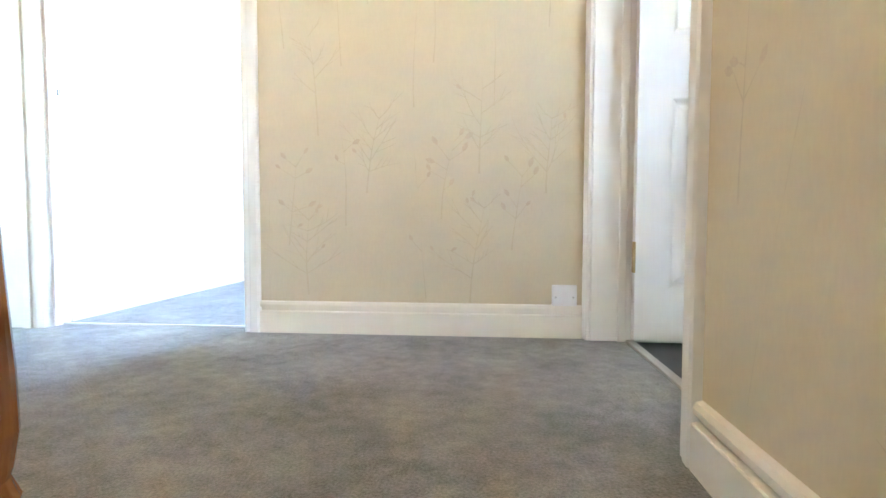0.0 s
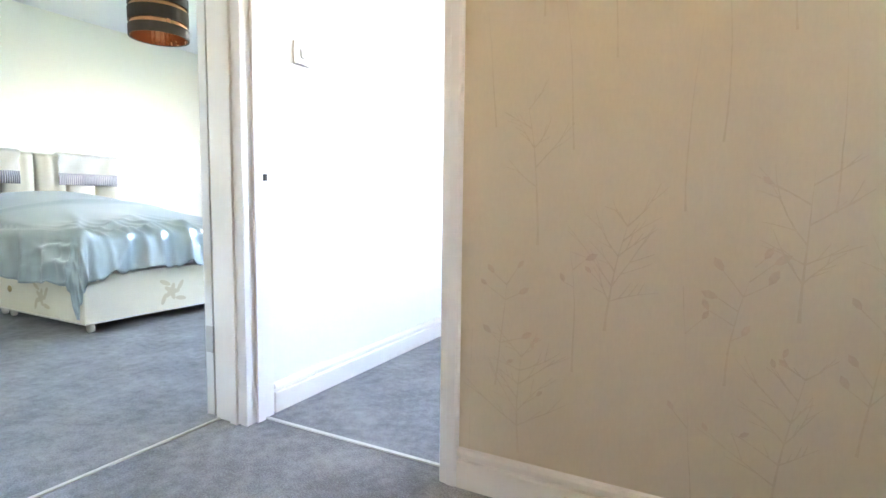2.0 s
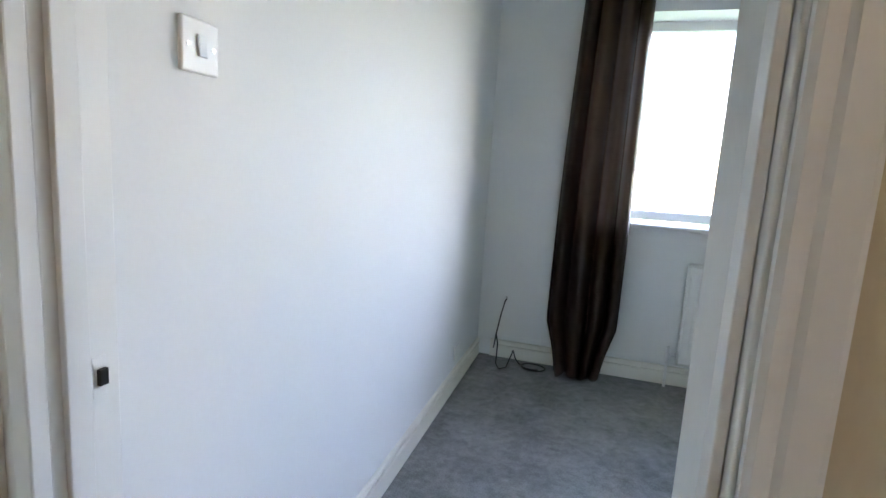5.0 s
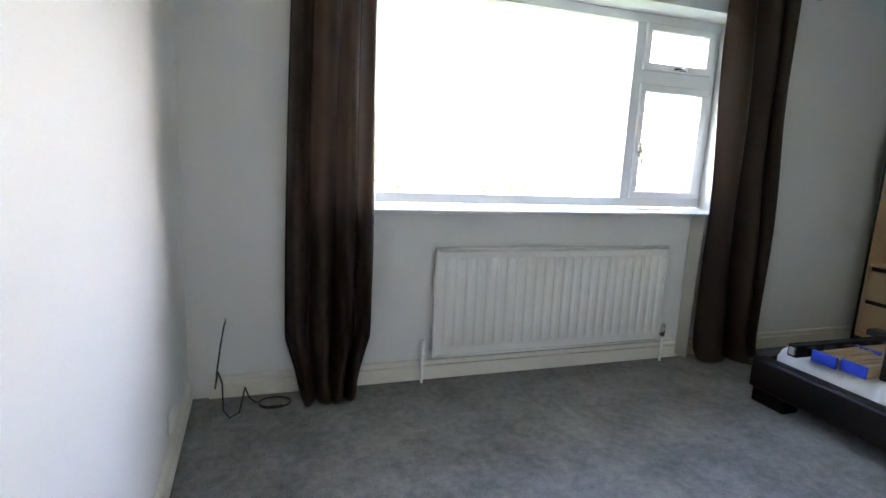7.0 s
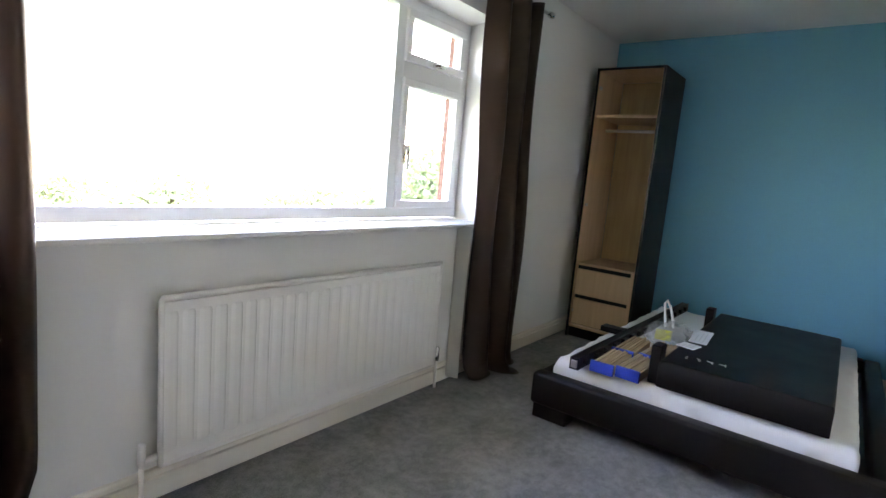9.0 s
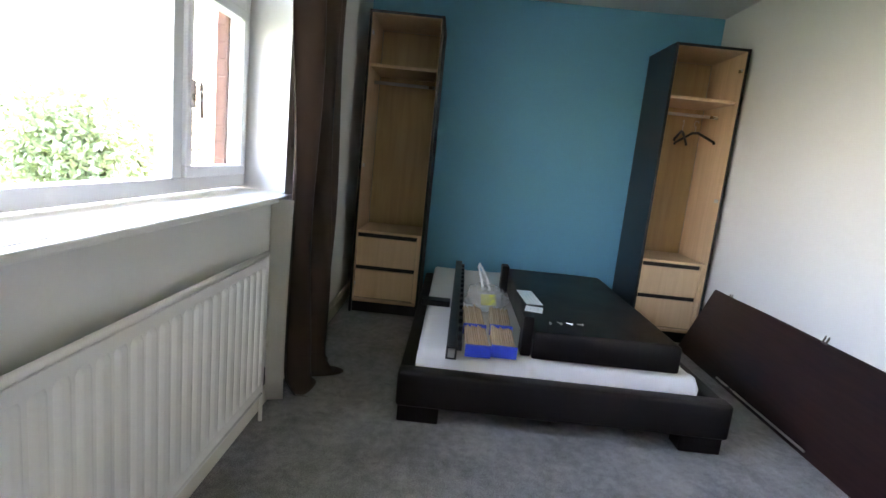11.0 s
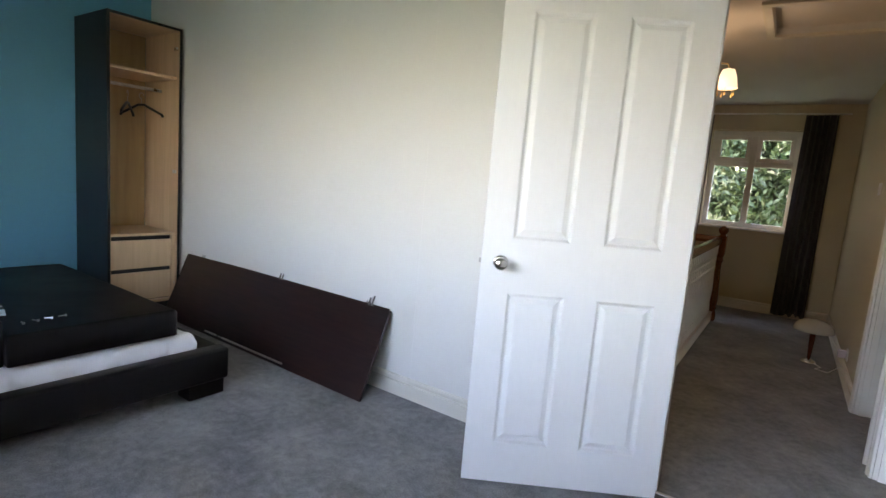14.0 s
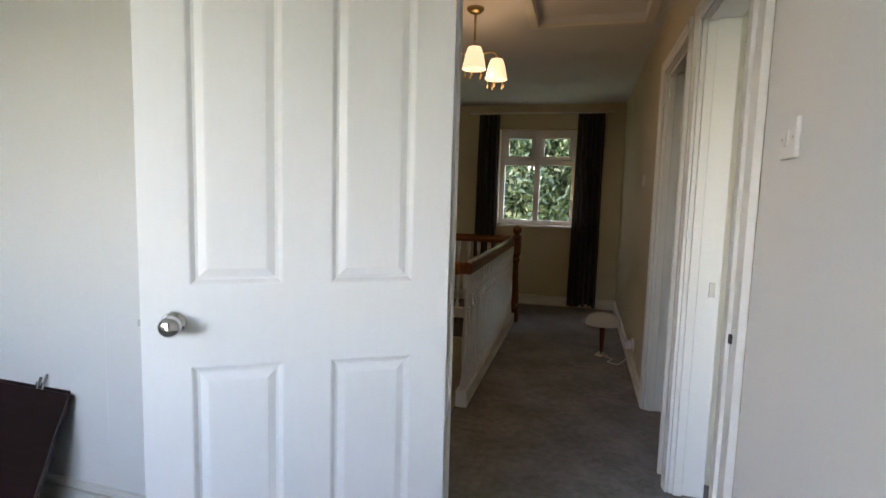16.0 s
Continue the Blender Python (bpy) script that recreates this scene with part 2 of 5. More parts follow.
def box(x0, x1, y0, y1, z0, z1, bevel=0.0, bm=None, m=None, seg=2):
    """A box between two corners, its edges rounded; added to bm where given."""
    b = bmesh.new()
    bmesh.ops.create_cube(b, size=1.0)
    for v in b.verts:
        v.co = Vector(((x0 + x1) / 2 + v.co.x * (x1 - x0), (y0 + y1) / 2 + v.co.y * (y1 - y0), (z0 + z1) / 2 + v.co.z * (z1 - z0)))
    if bevel:
        bmesh.ops.bevel(b, geom=b.edges[:], offset=bevel, segments=seg, affect="EDGES", profile=0.5)
    if m is not None:
        b.transform(m)
    return join(bm, b)


def join(bm, b):
    if bm is None:
        return b
    me = bpy.data.meshes.new("tmp")
    b.to_mesh(me)
    b.free()
    bm.from_mesh(me)
    bpy.data.meshes.remove(me)
    return bm


def prism(outline, axis, a, b, bm=None, m=None):
    """A closed outline of (u, v) pushed along an axis from a to b. Axis x: (y, z); y: (x, z); z: (x, y)."""
    made = bmesh.new()
    def at(u, v, w):
        return {"x": (w, u, v), "y": (u, w, v), "z": (u, v, w)}[axis]
    lo = [made.verts.new(at(u, v, a)) for u, v in outline]
    hi = [made.verts.new(at(u, v, b)) for u, v in outline]
    n = len(outline)
    for k in range(n):
        made.faces.new((lo[k], lo[(k + 1) % n], hi[(k + 1) % n], hi[k]))
    made.faces.new(lo[::-1])
    made.faces.new(hi)
    if m is not None:
        made.transform(m)
    return join(bm, made)


def lathe(profile, seg=20, m=None, bm=None, ring=False):
    """A turned shape from (radius, height) pairs; ring: the profile closes on itself and leaves a hole."""
    b = bmesh.new()
    rings = []
    for r, z in profile:
        rings.append([b.verts.new((r * math.cos(2 * math.pi * k / seg), r * math.sin(2 * math.pi * k / seg), z)) for k in range(seg)])
    for lo, hi in zip(rings, rings[1:]):
        for k in range(seg):
            b.faces.new((lo[k], lo[(k + 1) % seg], hi[(k + 1) % seg], hi[k]))
    if ring:
        for k in range(seg):
            b.faces.new((rings[-1][k], rings[-1][(k + 1) % seg], rings[0][(k + 1) % seg], rings[0][k]))
    else:
        b.faces.new(rings[0][::-1])
        b.faces.new(rings[-1])
    if m is not None:
        b.transform(m)
    return join(bm, b)


def tube(points, r, seg=8, bm=None, m=None):
    """A round bar along a line of points."""
    b = bmesh.new()
    pts = [Vector(p) for p in points]
    rings = []
    for k, p in enumerate(pts):
        d = (pts[min(k + 1, len(pts) - 1)] - pts[max(k - 1, 0)]).normalized()
        side = d.cross(Vector((0, 0, 1)) if abs(d.z) < 0.95 else Vector((1, 0, 0))).normalized()
        up = side.cross(d)
        rings.append([b.verts.new(p + r * (math.cos(2 * math.pi * a / seg) * side + math.sin(2 * math.pi * a / seg) * up)) for a in range(seg)])
    for lo, hi in zip(rings, rings[1:]):
        for a in range(seg):
            b.faces.new((lo[a], lo[(a + 1) % seg], hi[(a + 1) % seg], hi[a]))
    b.faces.new(rings[0][::-1])
    b.faces.new(rings[-1])
    if m is not None:
        b.transform(m)
    return join(bm, b)


def wall_x(y0, y1, x0, x1, z0, z1, holes=()):
    """A wall that runs along x between y0 and y1, with rectangular holes (xa, xb, za, zb)."""
    bm = bmesh.new()
    cuts = sorted({x0, x1, *(h[0] for h in holes), *(h[1] for h in holes)})
    for a, b in zip(cuts, cuts[1:]):
        hs = sorted((h for h in holes if h[0] <= a + 1e-6 and h[1] >= b - 1e-6), key=lambda h: h[2])
        z = z0
        for h in hs:
            if h[2] > z + 1e-6:
                box(a, b, y0, y1, z, h[2], bm=bm)
            z = h[3]
        if z1 > z + 1e-6:
            box(a, b, y0, y1, z, z1, bm=bm)
    return bm


def wall_y(x0, x1, y0, y1, z0, z1, holes=()):
    bm = wall_x(x0, x1, y0, y1, z0, z1, holes)
    for v in bm.verts:
        v.co.x, v.co.y = v.co.y, v.co.x
    return bm


SKIRT = [(0, 0), (0.018, 0), (0.018, 0.076), (0.016, 0.079), (0.003, 0.080), (0.003, 0.091), (0.015, 0.093), (0.0155, 0.103), (0.011, 0.112), (0, 0.115)]


def skirting(name, p, q, inward, parent_m=None, label="white gloss painted moulded skirting board"):
    """A moulded skirting board from p to q on the floor, standing out to the side named by inward (a unit vector)."""
    p, q, w = Vector((*p, 0)), Vector((*q, 0)), Vector((*inward, 0))
    b = bmesh.new()
    lo = [b.verts.new(p + w * d + Vector((0, 0, z))) for d, z in SKIRT]
    hi = [b.verts.new(q + w * d + Vector((0, 0, z))) for d, z in SKIRT]
    n = len(SKIRT)
    for k in range(n):
        b.faces.new((lo[k], lo[(k + 1) % n], hi[(k + 1) % n], hi[k]))
    b.faces.new(lo[::-1])
    b.faces.new(hi)
    if parent_m is not None:
        b.transform(parent_m)
    return structure(name, b, GLOSS_OLD, label, "skirting board")


ARCH = [(0, 0), (0, 0.010), (0.006, 0.014), (0.020, 0.014), (0.026, 0.018), (0.050, 0.020), (0.056, 0.016), (0.058, 0.0)]


def architrave(name, width, height, m, sides="lrt", jamb=0.1, lining=True, stop=(0.02, 0.055)):
    """A moulded door surround, local: opening from x = 0 to width, wall face at y = 0, standing out to -y; the lining goes to +y by jamb."""
    root = thing(name, "white gloss painted door frame with moulded architrave", "door frame", m, kind="structure")
    if "l" in sides:
        part("architrave", prism([(0.017 - u, -v) for u, v in ARCH], "z", 0, height + 0.041), GLOSS, root)
    if "r" in sides:
        part("architrave", prism([(width - 0.017 + u, -v) for u, v in ARCH], "z", 0, height + 0.041), GLOSS, root)
    if "t" in sides:
        part("architrave", prism([(-v, height - 0.017 + u) for u, v in ARCH], "x", 0.0175 if "l" in sides else 0.001, width - 0.0175), GLOSS, root)
    if lining:
        for a, b in ((0.001, 0.022), (width - 0.022, width - 0.001)):
            part("lining", box(a, b, 0.002, jamb - 0.002, 0, height, 0.002), GLOSS, root)
        part("lining", box(0.0225, width - 0.0225, 0.002, jamb - 0.002, height - 0.022, height, 0.002), GLOSS, root)
        for a, b in ((0.0225, 0.034), (width - 0.034, width - 0.0225)):
            part("door_stop", box(a, b, *stop, 0, height - 0.0225, 0.002), GLOSS, root)
        part("door_stop", box(0.0345, width - 0.0345, *stop, height - 0.034, height - 0.0225, 0.002), GLOSS, root)
    return root


def panel_face(b, y, out, w, h, panels):
    """One face of a moulded door: flat rails and stiles, sunk grooves and raised fields."""
    xs = sorted({0, w, *(p[0] for p in panels), *(p[1] for p in panels)})
    zs = sorted({0, h, *(p[2] for p in panels), *(p[3] for p in panels)})
    for xa, xb in zip(xs, xs[1:]):
        for za, zb in zip(zs, zs[1:]):
            if any(p[0] <= xa and p[1] >= xb and p[2] <= za and p[3] >= zb for p in panels):
                continue
            b.faces.new([b.verts.new(c) for c in ((xa, y, za), (xb, y, za), (xb, y, zb), (xa, y, zb))])
    for xa, xb, za, zb in panels:
        prev = None
        for inset, depth in ((0, 0), (0.004, 0.0015), (0.013, 0.0085), (0.020, 0.0095), (0.040, 0.002), (0.046, 0.0015)):
            yy = y - out * depth
            ring = [b.verts.new(c) for c in ((xa + inset, yy, za + inset), (xb - inset, yy, za + inset), (xb - inset, yy, zb - inset), (xa + inset, yy, zb - inset))]
            if prev:
                for k in range(4):
                    b.faces.new((prev[k], prev[(k + 1) % 4], ring[(k + 1) % 4], ring[k]))
            prev = ring
        b.faces.new(prev)


def door_leaf_mesh(w, h, panels, t=0.035):
    b = bmesh.new()
    panel_face(b, 0, -1, w, h, panels)
    panel_face(b, t, 1, w, h, panels)
    for c in (((0, 0, 0), (0, t, 0), (0, t, h), (0, 0, h)), ((w, 0, 0), (w, t, 0), (w, t, h), (w, 0, h)), ((0, 0, 0), (w, 0, 0), (w, t, 0), (0, t, 0)), ((0, 0, h), (w, 0, h), (w, t, h), (0, t, h))):
        b.faces.new([b.verts.new(v) for v in c])
    bmesh.ops.remove_doubles(b, verts=b.verts[:], dist=1e-5)
    return b


KNOB = [(0.0, 0.0), (0.029, 0.0), (0.030, 0.003), (0.026, 0.007), (0.012, 0.010), (0.010, 0.022), (0.013, 0.028), (0.022, 0.034), (0.0265, 0.043), (0.026, 0.052), (0.020, 0.060), (0.010, 0.0635), (0.0, 0.064)]


def panelled_door(name, label, w, h, m, u0, u1, mid, gap=0.008, knob_z=0.92, hinges=(0.2, 1.75), hinge_mat=None, low=0.0, rows=((0.205, 0.81), (1.016, 1.85))):
    """A four-panel door hung at local x = 0; its faces are y = 0 and y = 0.035."""
    root = thing(name, label, "door", m, kind="structure")
    pw = (u1 - u0 - mid) / 2
    panels = [(xa, xa + pw, za - low, zb - low) for xa in (u0, u1 - pw) for za, zb in rows]
    b = door_leaf_mesh(w, h, panels)
    b.transform(pose(0, 0, gap))
    leaf = part("leaf", b, DOOR_WHITE, root)
    if knob_z:
        for y, rx in ((0, 90), (0.035, -90)):
            part("knob", lathe(KNOB, 24, pose(w - 0.075, y, knob_z, rx)), CHROME, root, "polished chrome door knob", True)
        part("latch", box(w - 0.001, w + 0.009, 0.011, 0.024, knob_z - 0.009, knob_z + 0.009, 0.002), STEEL, root)
    for z in hinges:
        hb = box(-0.003, 0.0, 0.004, 0.031, z, z + 0.1, 0.001)
        tube([(-0.004, -0.003, z), (-0.004, -0.003, z + 0.1)], 0.005, 8, hb)
        part("hinge", hb, hinge_mat or BRASS, root, "steel butt hinge" if hinge_mat else "aged brass butt hinge")
    return root


# ---- the shell: two bedrooms, landing and stairs, a bathroom and a box room ----
BED = pose(0, 0.10, 0, 0, 0, -1.5)      # the blue bedroom stands a little askew to the landing
H1, HL = 2.50, 2.33                     # ceilings: bedrooms, landing
X2, END, TOP = 2.035, -4.66, -1.20      # landing: east wall, end wall, top step
WELL_X, WELL_END = 1.08, -3.64          # stairwell


def in_bedroom(bm):
    bm.transform(BED)
    return bm


# floors
b = box(-0.12, X2 - 0.0005, TOP, 0.045, -0.2, 0.0)
box(X2, X2 + 0.118, -0.949, -0.037, -0.185, 0.0, bm=b)
box(-0.12, WELL_X + 0.02, END - 0.1, TOP - 0.0005, -0.2, 0.0, bm=b)
box(WELL_X + 0.0205, X2, END - 0.1, WELL_END, -0.2, 0.0, bm=b)
structure("floor_landing", b, CARPET, "grey cut-pile carpet on the landing floor", "carpet")
b = prism([(-0.02, 0.0455), (0.9, 0.0455), (5.3, -0.16), (5.3, 3.0), (-0.02, 3.0)], "z", -0.2, 0.0)
structure("floor_bedroom", b, CARPET, "grey cut-pile carpet, slightly worn and speckled", "carpet")
structure("floor_guest_bedroom", box(-4.3, -0.1205, -2.2, 3.8, -0.2, 0.0), CARPET, "blue-grey cut-pile bedroom carpet", "carpet")
b = box(X2 + 0.1185, 4.2, -2.6, -0.05, -0.2, -0.004)
box(X2 + 0.1005, X2 + 0.118, -2.6, -0.95, -0.2, -0.004, bm=b)
structure("floor_bathroom", b, VINYL, "dark grey vinyl bathroom floor", "vinyl floor")

# walls of the blue bedroom
WIN = (0.58, 3.13, 0.965, 2.17)         # window opening in the bedroom's own axes
b = wall_x(2.775, 3.08, -0.12, 5.2, 0, H1, [WIN])
prism([(3.128, 2.985), (3.07, 2.7755), (3.135, 2.7755)], "z", 0.966, 2.169, bm=b)   # splayed plaster reveal
structure("wall_north", in_bedroom(b), WALL_WHITE, "plain white painted window wall", "wall")
structure("wall_east", in_bedroom(box(5.02, 5.17, -0.1, 2.7745, 0, H1)), WALL_BLUE, "bright blue painted feature wall", "wall")
b = bmesh.new()
for xa, xb, z0, yo in ((0.822, 2.1, 0, 0.0), (2.1005, 5.1, 0, -0.05), (-0.1, 0.8215, 2.02, 0.0)):
    prism([(xa, yo), (xb, yo), (xb, 0.10 - 0.0262 * xb), (xa, 0.10 - 0.0262 * xa)], "z", z0, H1, bm=b)
structure("wall_south", b, WALL_WARM, "white painted bedroom wall beside the door", "wall")
structure("wall_west", box(-0.1, 0.0, 0.0965, 2.90, 0, H1), WALL_WHITE, "plain white painted wall with a light switch", "wall")
structure("ceiling_bedroom", in_bedroom(box(-0.15, 5.2, -0.15, 3.08, H1, H1 + 0.1)), CEILING, "white painted bedroom ceiling", "ceiling")

# walls of the landing
structure("wall_landing_north", box(0.822, X2, -0.012, -0.001, 0, HL), PAPER, "cream wallpaper printed with bare twigs and seed heads", "wall")
structure("wall_landing_over_door", box(0.001, 0.8215, -0.012, -0.001, 2.021, HL), PAPER, "cream wallpaper over the door", "wall")
b = wall_y(-0.12, 0.0, END, -0.0125, 0, HL, [(-0.80, -0.0126, 0, 2.02), (-1.735, -0.975, 0, 2.02)])
structure("wall_landing_west", b, PAPER, "cream papered landing wall with two doorways", "wall")
b = wall_y(X2, X2 + 0.1, END, -0.0125, -2.6, HL, [(-0.95, -0.036, -0.19, 2.02)])
structure("wall_landing_east", b, PAPER, "cream wallpaper printed with bare twigs", "wall")
LWIN = (0.505, 1.395, 0.94, 2.05)
structure("wall_landing_end", wall_x(END - 0.25, END - 0.0005, -0.12, X2 + 0.1, -2.6, HL, [LWIN]), PAPER, "cream papered end wall with a window", "wall")
HATCH = (0.12, 0.74, -1.85, -1.22)
b = box(-0.12, HATCH[0], END - 0.25, 0.0, HL, HL + 0.1)
box(HATCH[1], X2 + 0.1, END - 0.25, 0.0, HL, HL + 0.1, bm=b)
box(HATCH[0], HATCH[1], END - 0.25, HATCH[2], HL, HL + 0.1, bm=b)
box(HATCH[0], HATCH[1], HATCH[3], 0.0, HL, HL + 0.1, bm=b)
structure("ceiling_landing", b, CEILING, "white painted landing ceiling with a loft hatch", "ceiling")

# stairs going down
b = bmesh.new()
for k in range(1, 12):
    y1 = TOP - 0.22 * (k - 1)
    box(WELL_X + 0.03, X2 - 0.019, y1 - 0.25, y1 - 0.001, -0.212 * k - 0.25, -0.212 * k, 0.012, bm=b)
structure("staircase", b, CARPET, "carpeted staircase going down from the landing", "stairs")
structure("wall_stair_side", box(WELL_X - 0.06, WELL_X + 0.0195, WELL_END, TOP - 0.001, -2.6, -0.2005), PAPER, "papered wall under the balustrade", "wall")
structure("floor_hall", box(WELL_X - 0.1, X2 + 0.1, END - 0.3, TOP, -2.75, -2.6), CARPET, "carpet at the foot of the stairs", "carpet")
structure("wall_stair_end", box(WELL_X, X2, WELL_END + 0.0005, WELL_END + 0.1, -2.6, -0.2005), PAPER, "papered wall under the landing", "wall")
structure("wall_stair_under", box(WELL_X, X2, TOP + 0.001, TOP + 0.1, -2.6, -0.2005), PAPER, "papered wall under the landing edge", "wall")

# guest bedroom shell
structure("wall_guest_west", box(-4.1, -3.95, -2.2, 3.6, 0, H1), WALL_CREAM, "cream white painted wall behind the bed", "wall")
structure("wall_guest_north", wall_x(3.35, 3.6, -3.9495, -0.1, 0, H1, [(-2.7, -0.6, 0.85, 2.20)]), WALL_CREAM, "cream white painted window wall", "wall")
structure("wall_guest_south", box(-3.9495, -0.121, -2.2, -2.1, 0, H1), WALL_CREAM, "cream white painted wall", "wall")
structure("wall_guest_east", box(-0.125, -0.1005, 0.0, 3.3495, 0, H1), WALL_CREAM, "cream white painted wall", "wall")
structure("wall_guest_partition", box(-3.9, -0.1205, -0.9685, -0.90, 0, H1), WALL_CREAM, "cream white painted partition wall", "wall")
structure("ceiling_guest", box(-4.1, -0.1205, -2.2, 3.6, H1, H1 + 0.1), CEILING, "white painted ceiling", "ceiling")
structure("wall_guest_over_landing", box(-0.13, -0.1205, -2.2, 0.0, HL + 0.1, H1), WALL_CREAM, "white painted wall head", "wall")
# bathroom shell
structure("wall_bathroom_north", box(X2 + 0.1005, 4.2, -0.065, -0.0505, 0, H1), WALL_WHITE, "white bathroom wall", "wall")
structure("wall_bathroom_south", box(X2 + 0.1005, 4.2, -2.6, -2.5, 0, H1), WALL_WHITE, "white bathroom wall", "wall")
structure("wall_bathroom_east", wall_y(4.1, 4.2, -2.4995, -0.0655, 0, H1, [(-2.1, -1.6, 1.25, 2.0)]), WALL_WHITE, "white bathroom wall with a window", "wall")
structure("ceiling_bathroom", box(X2 + 0.1005, 4.2, -2.6, -0.051, H1, H1 + 0.1), CEILING, "white bathroom ceiling", "ceiling")
# outer skin above the landing ceiling
structure("roof_deck", box(-4.2, 5.6, -5.2, 3.9, H1 + 0.12, H1 + 0.2), CEILING, "closed loft floor", "loft floor")

# skirting boards
skirting("skirting_landing_north", (0.864, -0.012), (X2 - 0.021, -0.012), (0, -1))
skirting("skirting_landing_east", (X2, -0.993), (X2, -1.42), (-1, 0))
structure("stair_string", box(X2 - 0.018, X2 - 0.0005, -1.42, TOP - 0.0005, -0.45, -0.001, 0.003), GLOSS_OLD, "white painted string board beside the stairs", "stair string")
skirting("skirting_landing_west", (0, -1.797), (0, END), (1, 0))
skirting("skirting_landing_end", (0.016, END), (X2, END), (0, 1))
skirting("skirting_bedroom_west", (0, 0.11), (0, 2.86), (1, 0))
skirting("skirting_bedroom_north", (0.02, 2.775), (5.0, 2.775), (0, -1), BED)
skirting("skirting_bedroom_south", (0.87, 0.0), (5.0, 0.0), (0, 1), BED)
skirting("skirting_bedroom_east", (5.02, 0.02), (5.02, 2.75), (-1, 0), BED)
skirting("skirting_guest_west", (-3.95, -0.89), (-3.95, 3.34), (1, 0))

# door frames and doors
architrave("door_frame_bedroom", 0.822, 2.0, pose(0.0, -0.012, 0), "rt", 0.110)
architrave("door_frame_guest", 0.787, 2.0, pose(0.0, -0.80, 0, 0, 0, 90), "lt", 0.145)
architrave("door_frame_box_room", 0.76, 2.0, pose(0.0, -1.735, 0, 0, 0, 90), "lrt", 0.12)
architrave("door_frame_bathroom", 0.914, 2.0, pose(X2, -0.036, 0, 0, 0, -90), "lrt", 0.118, stop=(0.09, 0.1155))
fb = thing("door_trim_bedroom", "white gloss painted architrave inside the bedroom", "door frame", kind="structure")
part("architrave", prism([(0.806 + u, 0.080 + v) for u, v in ARCH], "z", 0, 2.05), GLOSS, fb)
part("architrave", prism([(0.100 + v, 2.0 + u) for u, v in ARCH], "x", 0.0, 0.805), GLOSS, fb)
part("corner_post", box(-0.006, 0.0245, -0.0375, -0.0105, 0, 2.0, 0.003), GLOSS, fb)
part("strike_plate", box(0.0225, 0.025, 0.050, 0.072, 0.872, 0.932, 0.001), GLOSS, fb)
part("latch_keep", box(0.0252, 0.032, 0.056, 0.070, 0.890, 0.914, 0.001), BLACK, fb, "dark latch keep")
part("strike_plate", box(-0.122, -0.100, -0.777, -0.772, 0.87, 0.93, 0.001), STEEL, fb)
panelled_door("door_bedroom", "white four-panel door standing wide open", 0.79, 1.975, pose(0.80, 0.086, 0, 0, 0, 31), 0.105, 0.678, 0.123, rows=((0.168, 0.794), (1.005, 1.85)))
panelled_door("door_guest", "white panelled door folded back into the bedroom", 0.755, 1.975, pose(-0.152, -0.034, 0, 0, 0, 96), 0.105, 0.65, 0.11, knob_z=1.0, hinges=(0.25, 1.7), hinge_mat=STEEL)
panelled_door("door_bathroom", "white panelled door standing open", 0.80, 1.975, pose(X2 + 0.128, -0.122, 0, 0, 0, -1), 0.105, 0.69, 0.12, gap=0.02, knob_z=1.0, hinges=(0.24, 1.7), low=0.035)
b = box(X2 + 0.1185, X2 + 0.146, -0.928, -0.058, -0.004, 0.007, 0.003)
structure("threshold_bathroom", b, ALU, "pale metal threshold strip", "threshold strip")
structure("threshold_bedroom", box(0.024, 0.798, 0.046, 0.061, 0, 0.006, 0.002), ALU, "thin metal carpet bar in the doorway", "threshold strip")
structure("threshold_guest", box(-0.129, -0.114, -0.777, -0.037, 0, 0.006, 0.002), ALU, "thin metal carpet bar in the doorway", "threshold strip")
# box room closed behind its doorway
structure("wall_box_room", box(-1.4, -1.3, -2.0995, -0.969, 0, H1), WALL_CREAM, "plain wall of the box room", "wall")


# ---- blue bedroom ----
def upvc_window(name, label, m, w, z0, z1, cols, parent_kind="structure"):
    """A white window unit, local: from x = 0 to w, outer face at y = 0.07. cols: (xa, xb, [(za, zb, opens)])."""
    root = thing(name, label, "window", m, kind=parent_kind)
    f = 0.055
    part("window_frame", box(0, w, 0, 0.07, z0, z0 + f, 0.004), UPVC, root)
    part("window_frame", box(0, w, 0, 0.07, z1 - f, z1, 0.004), UPVC, root)
    for a in (0, w - f):
        part("window_frame", box(a, a + f, 0.0005, 0.0695, z0 + f, z1 - f, 0.004), UPVC, root)
    for k, (xa, xb, cells) in enumerate(cols):
        if k:
            part("mullion", box(xa - 0.065, xa, 0.001, 0.069, z0 + f, z1 - f, 0.004), UPVC, root)
        for j, (za, zb, opens) in enumerate(cells):
            if j:
                part("transom", box(xa, xb, 0.001, 0.069, cells[j - 1][1], za, 0.004), UPVC, root)
            s = 0.0
            if opens:
                s = 0.045
                sash = part("sash", box(xa, xb, -0.016, 0.045, za, za + s, 0.005), UPVC, root)
                part("sash_rail", box(xa, xb, -0.016, 0.045, zb - s, zb, 0.005), UPVC, sash)
                for a in (xa, xb - s):
                    part("sash_stile", box(a, a + s, -0.0155, 0.0445, za + s, zb - s, 0.005), UPVC, sash)
            pane = part("pane", box(xa + s, xb - s, 0.028, 0.032, za + s, zb - s), GLASS, root)
            pane.visible_shadow = False
    return root


